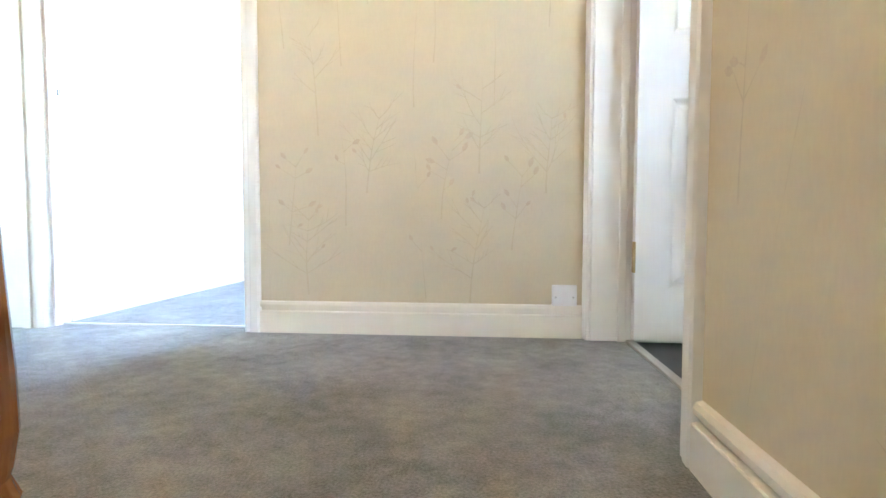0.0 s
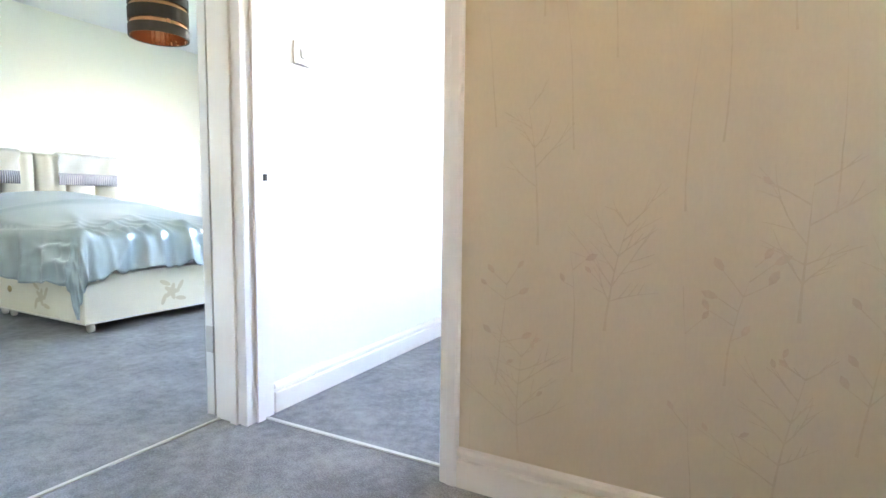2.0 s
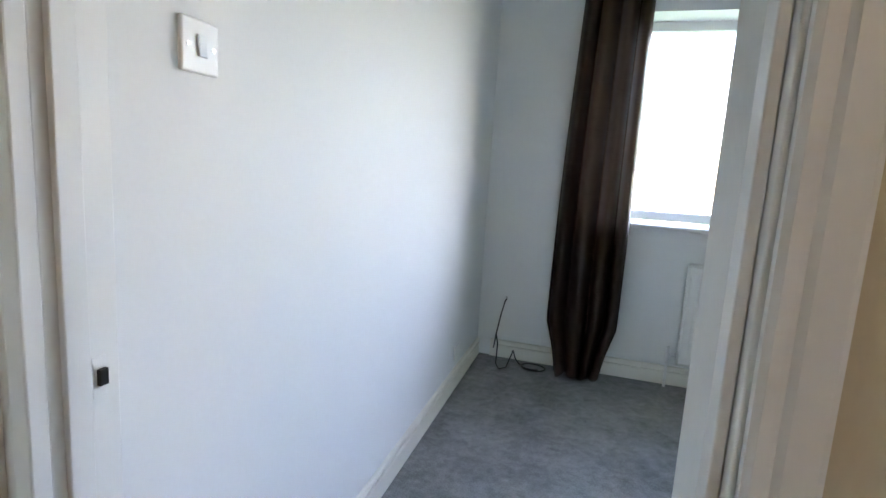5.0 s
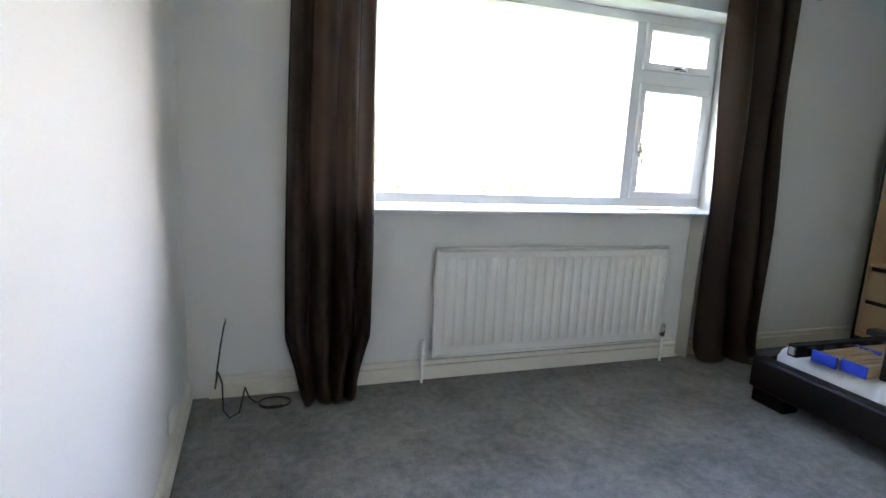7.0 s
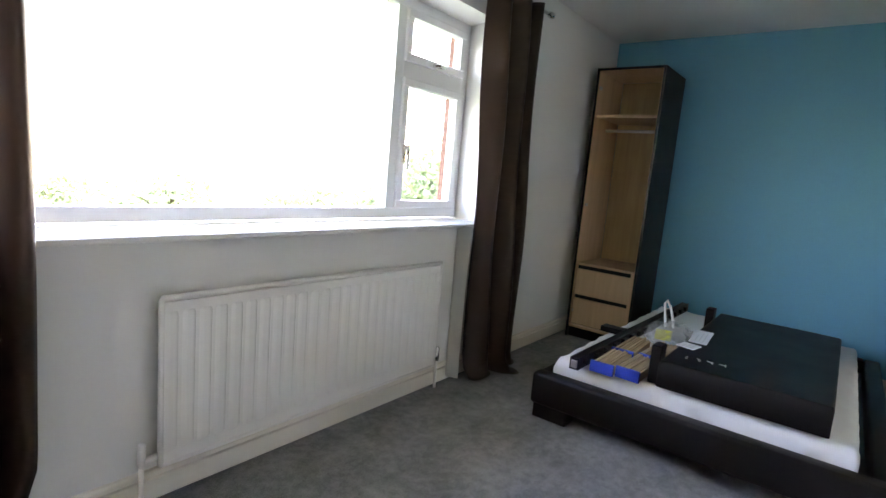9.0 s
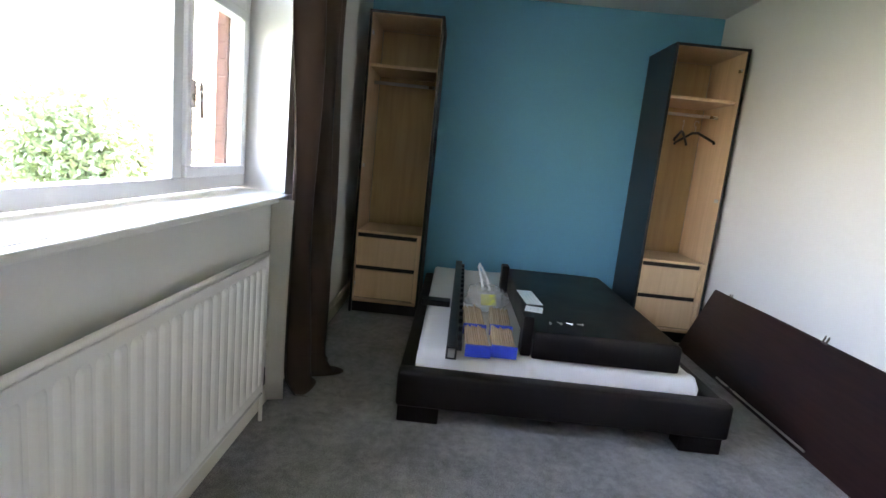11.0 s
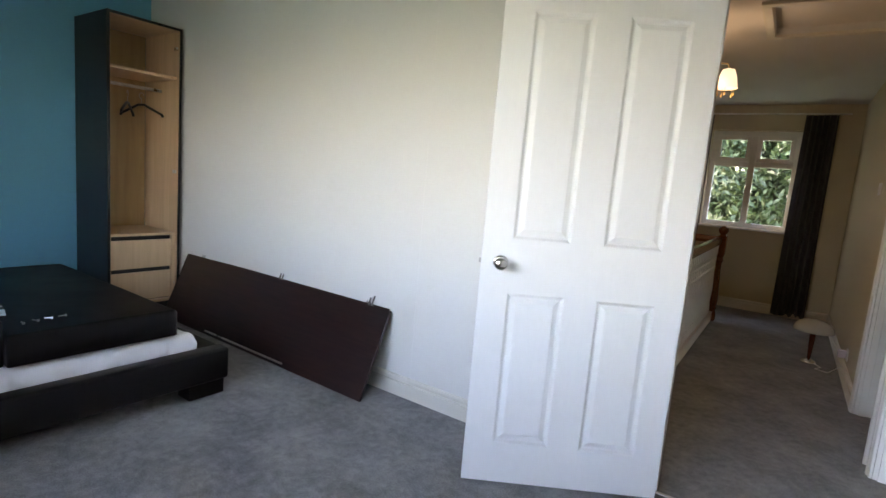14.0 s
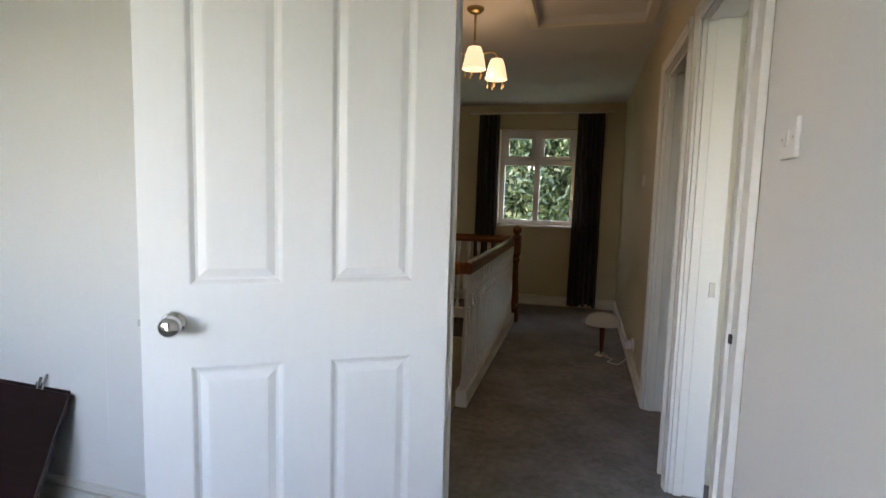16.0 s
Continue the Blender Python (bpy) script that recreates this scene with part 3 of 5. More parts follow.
win = upvc_window("window_1", "wide white plastic window with a fixed pane and two opening lights", BED @ pose(WIN[0], 2.99, 0), WIN[1] - WIN[0], WIN[2] + 0.012, WIN[3],
                  [(0.055, 1.90, [(1.032, 2.115, False)]), (1.965, 2.495, [(1.032, 1.752, True), (1.838, 2.115, True)])])
hb = box(1.985, 2.005, -0.030, -0.016, 1.29, 1.39, 0.003)
box(1.987, 2.003, -0.055, -0.030, 1.365, 1.385, 0.004, bm=hb)
tube([(1.995, -0.05, 1.375), (1.995, -0.055, 1.31), (2.000, -0.052, 1.255)], 0.008, 8, hb)
part("window_handle", hb, STEEL, win, "brushed steel lever handle")
hb = box(2.19, 2.29, -0.030, -0.016, 1.845, 1.865, 0.003)
tube([(2.27, -0.045, 1.855), (2.215, -0.05, 1.855), (2.17, -0.047, 1.849)], 0.008, 8, hb)
part("window_handle", hb, CHROME, win, "chrome lever handle")
tagged(mesh_object("window_sill", in_bedroom(box(WIN[0] - 0.05, 3.072, 2.735, 2.989, 0.940, 0.963, 0.006)), GLOSS), "white gloss painted window board", "window sill", kind="structure")


def radiator(m):
    root = thing("radiator", "white panel radiator with vertical flutes under the window", "radiator", m)
    w, h, n = 1.505, 0.60, 25
    b = bmesh.new()
    rows = []
    steps = n * 8
    for k in range(steps + 1):
        x = w * k / steps
        ph = (k / 8) % 1.0
        d = 0.014 * (1 if 0.2 < ph < 0.8 else 0.0 if ph < 0.1 or ph > 0.9 else 0.5)
        col = []
        for z, amt in ((0.0, 0), (0.03, 0), (0.045, 0.3), (0.06, 1), (h - 0.06, 1), (h - 0.045, 0.3), (h - 0.03, 0), (h, 0)):
            col.append(b.verts.new((x, 0.014 - d * amt, z)))
        rows.append(col)
    for c0, c1 in zip(rows, rows[1:]):
        for k in range(7):
            b.faces.new((c0[k], c1[k], c1[k + 1], c0[k + 1]))
    part("front_panel", b, RAD, root, smooth=True)
    bk = box(0.001, w - 0.001, 0.008, 0.045, 0.001, h - 0.012, 0.004)
    part("back_panel", bk, RAD, root)
    tb = tube([(0.0, 0.012, h), (w, 0.012, h)], 0.011, 10)
    tube([(0.0, 0.012, 0), (w, 0.012, 0)], 0.009, 10, tb)
    part("top_seam", tb, RAD, root, smooth=True)
    for x in (0.0, w):
        part("side_seam", tube([(x, 0.012, 0.0), (x, 0.012, h)], 0.009, 10), RAD, root, smooth=True)
        s = -1 if x == 0 else 1
        vb = tube([(x, 0.03, 0.03), (x + s * 0.05, 0.03, 0.03)], 0.012, 10)
        lathe([(0.011, -0.02), (0.014, -0.015), (0.014, 0.02), (0.012, 0.024), (0.012, 0.06), (0.009, 0.065)], 12, pose(x + s * 0.055, 0.03, 0.03), vb)
        part("valve", vb, CHROME if s > 0 else PLASTIC, root, smooth=True)
        part("pipe", tube([(x + s * 0.055, 0.03, 0.01), (x + s * 0.055, 0.03, -0.155)], 0.0085, 10), RAD, root, smooth=True)
    return root


radiator(BED @ pose(1.16, 2.690, 0.155))


def curtain(name, label, m, w, h, folds, mat, taper=None, seed=1, depth=0.035, lining=None):
    """A hanging gathered curtain, local: x = 0 to w at the top; the hem lies in folds on the floor."""
    rnd = random.Random(seed)
    root = thing(name, label, "curtain", m)
    nx, nz = folds * 14, 44
    ph = [rnd.uniform(-0.5, 0.5) for _ in range(folds + 2)]
    b = bmesh.new()
    grid = []
    for j in range(nz + 1):
        v = j / nz
        z = h * (1 - v)
        row = []
        width, shift = taper(v) if taper else (w, 0)
        for i in range(nx + 1):
            u = i / nx
            a = u * folds * 2 * math.pi + 0.5 * math.sin(3 * v + seed) + 0.9 * math.sin(5 * u + seed)
            amp = depth * (0.72 + 0.28 * math.sin(7 * u + 1.5 * v + seed))
            y = amp * math.sin(a) + 0.012 * math.sin(9 * v + 6 * u)
            zz = z
            if v > 0.93:
                k = (v - 0.93) / 0.07
                y -= 0.13 * max(0, k - 0.25) ** 1.3 * (0.8 + 0.5 * math.sin(a * 0.5 + seed))
                zz = max(0.006 + 0.011 * (1 + math.sin(a + 2 * k)) * k, 0.07 * h * (1 - 1.35 * k))
                shift += 0.002 * k * math.sin(2 * a)
            row.append(b.verts.new((shift + u * width + 0.010 * math.cos(a), y, zz)))
        grid.append(row)
    for r0, r1 in zip(grid, grid[1:]):
        for i in range(nx):
            b.faces.new((r0[i], r0[i + 1], r1[i + 1], r1[i]))
    bmesh.ops.solidify(b, geom=b.faces[:], thickness=0.003)
    part("fabric", b, mat, root, smooth=True)
    if lining:
        lb = bmesh.new()
        rows = [[lb.verts.new((x, 0.02 + 3.4 * (lining[1] - x) + 0.006 * math.sin(60 * x + 3 * z), z)) for x in np.linspace(lining[0], lining[1], 12)] for z in np.linspace(0.02, h * 0.415, 10)]
        for r0, r1 in zip(rows, rows[1:]):
            for i in range(11):
                lb.faces.new((r0[i], r0[i + 1], r1[i + 1], r1[i]))
        bmesh.ops.solidify(lb, geom=lb.faces[:], thickness=0.002)
        part("lining_cloth", lb, LINING, root, smooth=True)
    return root


def swell(w0, w1, s0, s1):
    return lambda v: (w0 + (w1 - w0) * math.sin(min(1, v * 1.15) * math.pi / 2) - max(0, v - 0.86) * 1.3, s0 + (s1 - s0) * math.sin(v * math.pi / 2) + max(0, v - 0.86) * 0.65)


curtain("curtain", "long dark brown faux silk curtain, hem gathered on the carpet", BED @ pose(0.40, 2.655, 0.0), 0.36, 2.30, 4, CURTAIN, swell(0.37, 0.42, 0.03, -0.03), 1, 0.055)
curtain("curtain", "long dark brown faux silk curtain hanging beside the window", BED @ pose(2.885, 2.655, 0.0), 0.50, 2.30, 3, CURTAIN, lambda v: (0.43 + 0.10 * v, 0.01 + 0.03 * v), 2, 0.075, (-0.016, 0.009))
rod = thing("curtain_rail", "steel curtain pole with round end caps", "curtain pole", BED @ pose(0, 0, 0))
part("pole", tube([(0.28, 2.655, 2.305), (3.50, 2.655, 2.305)], 0.011, 12), STEEL, rod, smooth=True)
for x in (0.25, 3.50):
    part("finial", lathe([(0.012, 0), (0.019, 0.003), (0.021, 0.015), (0.021, 0.03), (0.017, 0.036)], 16, pose(x, 2.655, 2.305, 0, 90)), CHROME, rod, smooth=True)
for x in (0.33, 1.85, 3.42):
    bb = box(x - 0.006, x + 0.006, 2.655, 2.774, 2.299, 2.311, 0.002)
    lathe([(0.022, 0), (0.022, 0.006)], 14, pose(x, 2.774, 2.305, 90), bb)
    part("bracket", bb, STEEL, rod)


def wardrobe(label, m, side):
    """An open doorless wardrobe, local: front at x = 0, depth to +x, width along y; side: the hinge cups sit on this side (+1: high y)."""
    root = thing("wardrobe", label, "wardrobe", m, group="open wardrobes")
    w, d, h, t = 0.52, 0.53, 2.165, 0.019
    for y0 in (0, w - t):
        part("side_panel", box(0, d, y0, y0 + t, 0, h, 0.001), BLACKBROWN, root, "black-brown outer side")
        ya = y0 + t if y0 == 0 else y0 - 0.004
        part("side_lining", box(0.004, d - 0.01, ya + 0.0002, ya + 0.0038, 0.10, h - t), BIRCH, root, "pale birch inner face")
    part("top_panel", box(0.0005, d - 0.0005, t + 0.0005, w - t - 0.0005, h - t, h - 0.0005, 0.001), BLACKBROWN, root)
    part("top_lining", box(0.004, d - 0.01, t + 0.005, w - t - 0.005, h - t - 0.004, h - t - 0.0003), BIRCH, root)
    i0, i1 = t + 0.005, w - t - 0.005
    part("back_panel", box(d - 0.009, d - 0.003, i0, i1, 0.1, h - t - 0.0045), BACKBOARD, root)
    part("plinth", box(0.03, 0.045, t + 0.0005, w - t - 0.0005, 0, 0.085), BLACKBROWN, root)
    part("base_board", box(0.0, d - 0.01, i0, i1, 0.086, 0.104, 0.001), BIRCH, root)
    part("shelf", box(0.03, d - 0.01, i0, i1, 1.793, 1.813, 0.001), BIRCH, root)
    part("drawer_top", box(0.02, d - 0.01, i0, i1, 0.606, 0.624, 0.001), BIRCH, root)
    for z in (0.112, 0.358):
        dr = part("drawer_front", box(0.028, 0.044, i0 + 0.03, i1 - 0.004, z, z + 0.215, 0.002), BIRCH, root)
        # drawer box coloured black for the shade inside the carcass
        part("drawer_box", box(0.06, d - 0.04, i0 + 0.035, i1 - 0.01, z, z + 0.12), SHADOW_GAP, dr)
    part("filler", box(0.02, 0.05, i0, i0 + 0.028, 0.1045, 0.6055, 0.001), BIRCH, root)
    # added black sheet: paints the shade seen between the drawer fronts
    part("runner_board", box(0.047, 0.053, i0 + 0.029, i1 - 0.001, 0.1045, 0.6055), SHADOW_GAP, root, "added black board standing in for the shade between the drawer fronts")
    part("hanging_rail", tube([(d / 2, i0, 1.715), (d / 2, i1, 1.715)], 0.012, 12), STEEL, root, smooth=True)
    ys = i1 - 0.004 if side > 0 else i0 + 0.004
    for z in (0.22, 1.10, 2.02):
        part("hinge_plate", box(0.02, 0.06, ys - 0.006, ys + 0.006, z - 0.012, z + 0.012, 0.002), STEEL, root)
    return root


wardrobe("tall doorless wardrobe, black-brown outside, pale birch inside, near the window", BED @ pose(4.42, 2.165, 0), 1)
wardrobe("tall doorless wardrobe, black-brown outside, pale birch inside, two hangers", BED @ pose(4.478, 0.028, 0), -1)


def hanger(m, label):
    root = thing("coat_hanger", label, "hanger", m, group="hangers in the wardrobe")
    part("hook", tube([(0, 0, 0.0), (0, 0, 0.05)] + [(0.022 * math.sin(a), 0, 0.068 - 0.022 * math.cos(a)) for a in np.linspace(0.3, 4.6, 10)], 0.0022, 6), STEEL, root)
    b = tube([(-0.20, 0, -0.085), (-0.195, 0, -0.07), (-0.10, 0, -0.030), (-0.03, 0, 0.0), (0.03, 0, 0.0), (0.10, 0, -0.030), (0.195, 0, -0.07), (0.20, 0, -0.085)], 0.010, 8)
    part("shoulder_bar", b, BLACK, root, smooth=True)
    return root


hanger(BED @ pose(4.765, 0.19, 1.59, 0, 0, 20), "black plastic coat hanger on the wardrobe rail")
hanger(BED @ pose(4.765, 0.29, 1.59, 0, 0, -35), "black plastic coat hanger turned on the wardrobe rail")


def bed_frame(m):
    """Low upholstered bed frame, local: foot end at x = 0, head at x = 2.15, width along y."""
    root = thing("bed_frame", "low dark brown leatherette double bed frame, dismantled on the carpet", "bed frame", m)
    w, l = 1.505, 2.14
    part("foot_rail", box(0, 0.09, 0, w, 0.085, 0.255, 0.018, seg=3), LEATHER, root, smooth=True)
    for y0 in (0, w - 0.09):
        part("side_rail", box(0.0905, l, y0 + 0.002, y0 + 0.088, 0.09, 0.245, 0.016, seg=3), LEATHER, root, smooth=True)
    part("head_rail", box(l - 0.08, l - 0.001, 0.0905, w - 0.0905, 0.09, 0.245, 0.01), LEATHER, root)
    for x in (0.03, l - 0.15):
        for y in (0.01, w - 0.20):
            part("foot", box(x, x + 0.11, y, y + 0.19, 0, 0.0845, 0.006), LEATHER, root)
    part("slat_base", box(0.0905, l - 0.081, 0.0905, w - 0.0905, 0.13, 0.16), BLACK, root)
    return root


bed_frame(BED @ pose(2.815, 0.642, 0))


def soft_slab(x0, x1, y0, y1, z0, z1, r, wobble, seed):
    """A soft box with rounded rims and a slightly uneven skin."""
    b = bmesh.new()
    nx, ny = 40, 64
    rnd = noise
    def pt(u, v, top):
        x, y = x0 + (x1 - x0) * u, y0 + (y1 - y0) * v
        du = min(u, 1 - u) * (x1 - x0)
        dv = min(v, 1 - v) * (y1 - y0)
        d = min(du, dv)
        drop = 0 if d > r else r - math.sqrt(max(0, r * r - (r - d) ** 2))
        n = wobble * rnd.noise(Vector((x * 3, y * 3, seed + top)))
        return (x, y, (z1 - drop + n) if top else z0 + drop * 0.5)
    us = [0, 0.006, 0.015, 0.03] + list(np.linspace(0.06, 0.94, nx - 8)) + [0.97, 0.985, 0.994, 1]
    vs_ = [0, 0.008, 0.02, 0.04] + list(np.linspace(0.08, 0.92, ny - 8)) + [0.96, 0.98, 0.992, 1]
    tops = [[b.verts.new(pt(u, v, 1)) for v in vs_] for u in us]
    lows = [[b.verts.new(pt(u, v, 0)) for v in vs_] for u in us]
    for i in range(len(us) - 1):
        for j in range(len(vs_) - 1):
            b.faces.new((tops[i][j], tops[i + 1][j], tops[i + 1][j + 1], tops[i][j + 1]))
            b.faces.new((lows[i][j], lows[i][j + 1], lows[i + 1][j + 1], lows[i + 1][j]))
    for i in range(len(us) - 1):
        for j in (0, len(vs_) - 1):
            b.faces.new((tops[i][j], lows[i][j], lows[i + 1][j], tops[i + 1][j]))
    for j in range(len(vs_) - 1):
        for i in (0, len(us) - 1):
            b.faces.new((tops[i][j], tops[i][j + 1], lows[i][j + 1], lows[i][j]))
    return b


mt = thing("mattress", "mattress in a creased white fitted sheet on the bed frame", "mattress", BED @ pose(0, 0, 0))
mb = soft_slab(2.915, 4.85, 0.775, 2.075, 0.165, 0.335, 0.05, 0.008, 3)
for v in mb.verts:
    d = min(v.co.x - 2.915, 4.85 - v.co.x, v.co.y - 0.775, 2.075 - v.co.y)
    if d < 0.05:
        v.co.z += 0.011 * math.sin(34 * (v.co.x + v.co.y) + 3 * noise.noise(v.co * 4)) * (1 - d / 0.05)
        v.co.x -= 0.024 * (1 - abs(math.sin(17 * v.co.y + 9 * v.co.z + 3 * noise.noise(v.co * 4)))) ** 2 * (1 - d / 0.05)
part("cover", mb, SHEET, mt, smooth=True)

hb = thing("headboard", "dark brown leatherette headboard lying flat on the mattress", "headboard", BED @ pose(0, 0, 0))
part("pad", soft_slab(2.90, 4.33, 0.88, 1.55, 0.342, 0.475, 0.014, 0.003, 9), LEATHER, hb, smooth=True)
for x in (2.93, 4.10):
    part("leg", box(x, x + 0.09, 1.552, 1.60, 0.342, 0.53, 0.006), LEATHER, hb)

rl = thing("slat_rail", "long black slat rail lying along the mattress", "bed rail", BED @ pose(2.80, 1.92, 0.339, 0, 0, -1.15))
b = box(0, 2.02, -0.024, -0.017, 0, 0.062, 0.002)
box(0, 2.02, 0.017, 0.024, 0, 0.062, 0.002, bm=b)
box(0, 2.02, -0.0168, 0.0168, 0, 0.008, bm=b)
box(0, 2.02, -0.0168, 0.0168, 0.050, 0.058, bm=b)
part("channel", b, BLACK, rl)
for k in range(15):
    part("slat_holder", box(0.05 + k * 0.13, 0.11 + k * 0.13, -0.046, -0.0245, 0.024, 0.054, 0.004), BLACK, rl)
part("end_fitting", box(-0.006, 0.02, -0.015, 0.015, 0.010, 0.048, 0.003), STEEL, rl, "bare steel end bracket")
cr = thing("cross_brace", "short black brace lying across the mattress", "bed part", BED @ pose(3.62, 1.935, 0.338))
part("bar", box(0, 0.085, 0, 0.17, 0, 0.035, 0.004), BLACK, cr)


def slat_bundle(m, label):
    root = thing("slat_bundle", label, "bed slats", m, group="bundles of bed slats")
    rnd = random.Random(int(m.translation.y * 100))
    for k in range(10):
        y = 0.002 + k * 0.0108
        dz = rnd.uniform(0, 0.012)
        part("slat", box(rnd.uniform(0, 0.02), 0.66 + rnd.uniform(-0.02, 0.02), y, y + 0.0085, 0, 0.044 + dz, 0.001), SLAT, root)
    for x, wd in ((-0.006, 0.016), (0.30, 0.018)):
        part("strap", box(x, x + wd, -0.004, 0.114, 0.0005, 0.058, 0.003), BLUE_TAPE, root, "bright blue strap")
    return root


slat_bundle(BED @ pose(2.86, 1.745, 0.338, 0, 0, 1), "bundle of sprung beech bed slats tied with blue straps")
slat_bundle(BED @ pose(2.88, 1.625, 0.338, 0, 0, -2), "bundle of sprung beech bed slats tied with blue straps")

bag = thing("plastic_bag", "crumpled clear plastic bag of fittings with a yellow label", "plastic bag", BED @ pose(3.72, 1.72, 0.338))
bb = bmesh.new()
bmesh.ops.create_icosphere(bb, subdivisions=4, radius=1.0)
for v in bb.verts:
    n = 1 + 0.35 * noise.noise(v.co * 2.2) + 0.12 * noise.noise(v.co * 6)
    v.co = Vector((v.co.x * 0.16 * n, v.co.y * 0.12 * n, max(0.0, 0.06 + v.co.z * 0.075 * n)))
part("sack", bb, BAG, bag, smooth=True)
part("handle", tube([(0.0, 0.02, 0.10), (0.03, 0.04, 0.17), (0.07, 0.06, 0.23), (0.10, 0.055, 0.245), (0.095, 0.03, 0.21), (0.05, 0.0, 0.16), (0.02, -0.02, 0.10)], 0.008, 8), PLASTIC, bag, smooth=True)
part("label", box(-0.035, 0.035, -0.04, 0.05, 0.0, 0.004, 0.001, m=pose(-0.125, -0.01, 0.078, 0, -48, 10)), YELLOW, bag, "yellow printed label")

for xx, yy, ww, dd, rz, lab in ((3.36, 1.44, 0.30, 0.09, 4, "white printed instruction sheet on the headboard"), (3.20, 1.47, 0.10, 0.09, -12, "small white card on the headboard")):
    pp = thing("instruction_leaflet", lab, "paper", BED @ pose(xx, yy, 0.4785, 0, 0, rz))
    part("sheet", box(0, ww, 0, dd, 0, 0.004, 0.001), PLASTIC, pp)
    for k in range(3):
        part("print_line", box(ww * 0.12, ww * (0.8 - 0.2 * (k == 2)), dd * (0.25 + 0.22 * k), dd * (0.28 + 0.22 * k), 0.0042, 0.0048), STEEL, pp)
for k in range(4):
    sc = thing("screw", "small steel screw lying on the headboard", "screw", BED @ pose(3.02 + 0.012 * k, 1.46 - 0.055 * k, 0.484, 0, 90, 30 * k), group="loose screws")
    part("shank", lathe([(0.006, 0), (0.006, 0.004), (0.003, 0.005), (0.002, 0.03)], 8), STEEL, sc)


def leaning_panel(m, label):
    """A wardrobe door standing on its long edge and leaning against the wall, local: x along, tilted back to -y."""
    root = thing("leaning_board", label, "board", m, group="removed wardrobe doors")
    part("board", box(0, 2.12, -0.018, 0, 0, 0.51, 0.0015), WENGE, root)
    for x in (0.16, 0.98, 1.92):
        b = box(x - 0.018, x - 0.008, -0.012, -0.004, 0.505, 0.57, 0.003)
        box(x + 0.008, x + 0.018, -0.012, -0.004, 0.505, 0.555, 0.003, bm=b)
        box(x - 0.024, x + 0.024, -0.016, -0.0185, 0.49, 0.513, 0.0005, bm=b)
        part("hinge", b, HINGE, root)
    return root


lp = leaning_panel(BED @ pose(2.255, 0.235, 0.003, 23.5, 0, -0.6), "long dark wenge wardrobe door on its side against the white wall")
part("handle_bar", tube([(0.65, 0.018, 0.025), (1.50, 0.018, 0.025)], 0.006, 8), STEEL, lp, "slim steel handle bar")
leaning_panel(BED @ pose(2.285, 0.205, 0.003, 22.5, 0, -0.4), "second wenge wardrobe door leaning behind the first")


def switch(m, label, name="light_switch"):
    root = thing(name, label, "light switch", m)
    part("plate", box(-0.043, 0.043, -0.010, 0, -0.043, 0.043, 0.004, seg=3), PLASTIC, root)
    part("rocker", box(-0.010, 0.010, -0.015, -0.0095, -0.018, 0.018, 0.002, m=pose(0, 0, 0, -5, 0, 0)), PLASTIC, root)
    for x in (-0.030, 0.030):
        part("screw", lathe([(0.0035, 0), (0.0035, 0.0015)], 10, pose(x, -0.0098, 0, 90)), STEEL, root)
    return root


switch(pose(0.0, 0.283, 1.395, 0, 0, 90), "white plastic light switch on the white wall")
switch(pose(0.0, -2.44, 1.40, 0, 0, 90), "white plastic light switch on the landing wall")
sp = switch(pose(1.955, -0.012, 0.142, 0, 0, 0), "white surface-mounted switched spur above the skirting", "fused_spur")
part("back_box", box(-0.043, 0.043, -0.001, 0.0, -0.043, 0.043), PLASTIC, sp)

cab = thing("aerial_cable", "black aerial cable trailing from the wall onto the carpet", "cable", BED @ pose(0, 0, 0))
pts = [(0.105, 2.77, 0.40), (0.10, 2.74, 0.385), (0.085, 2.71, 0.30), (0.065, 2.69, 0.16), (0.055, 2.70, 0.08), (0.075, 2.66, 0.18), (0.095, 2.62, 0.14), (0.10, 2.58, 0.02), (0.13, 2.53, 0.006), (0.17, 2.56, 0.012), (0.195, 2.64, 0.10), (0.21, 2.66, 0.04), (0.24, 2.66, 0.008)]
pts += [(0.33 + 0.075 * math.cos(a), 2.63 + 0.055 * math.sin(a), 0.006 + 0.0012 * a) for a in np.linspace(2.6, 11.5, 26)]
part("flex", tube(pts, 0.0042, 8), BLACK, cab, smooth=True)
part("plug", lathe([(0.006, 0), (0.006, 0.02), (0.004, 0.024)], 10, pose(0.105, 2.772, 0.402, 60)), STEEL, cab)
sk = thing("wall_socket", "white blank outlet plate low on the wall", "socket", pose(0.0, 2.28, 0.20, 0, 0, 90))
part("plate", box(-0.043, 0.043, -0.009, 0, -0.043, 0.043, 0.003), PLASTIC, sk)


# ---- landing ----
SPINDLE = [(0.016, 0.10), (0.016, 0.16), (0.011, 0.17), (0.017, 0.185), (0.011, 0.20), (0.012, 0.24), (0.018, 0.34), (0.016, 0.42), (0.010, 0.52), (0.0085, 0.56), (0.015, 0.575), (0.0085, 0.59), (0.011, 0.64), (0.016, 0.655), (0.011, 0.67), (0.016, 0.70), (0.016, 0.80)]


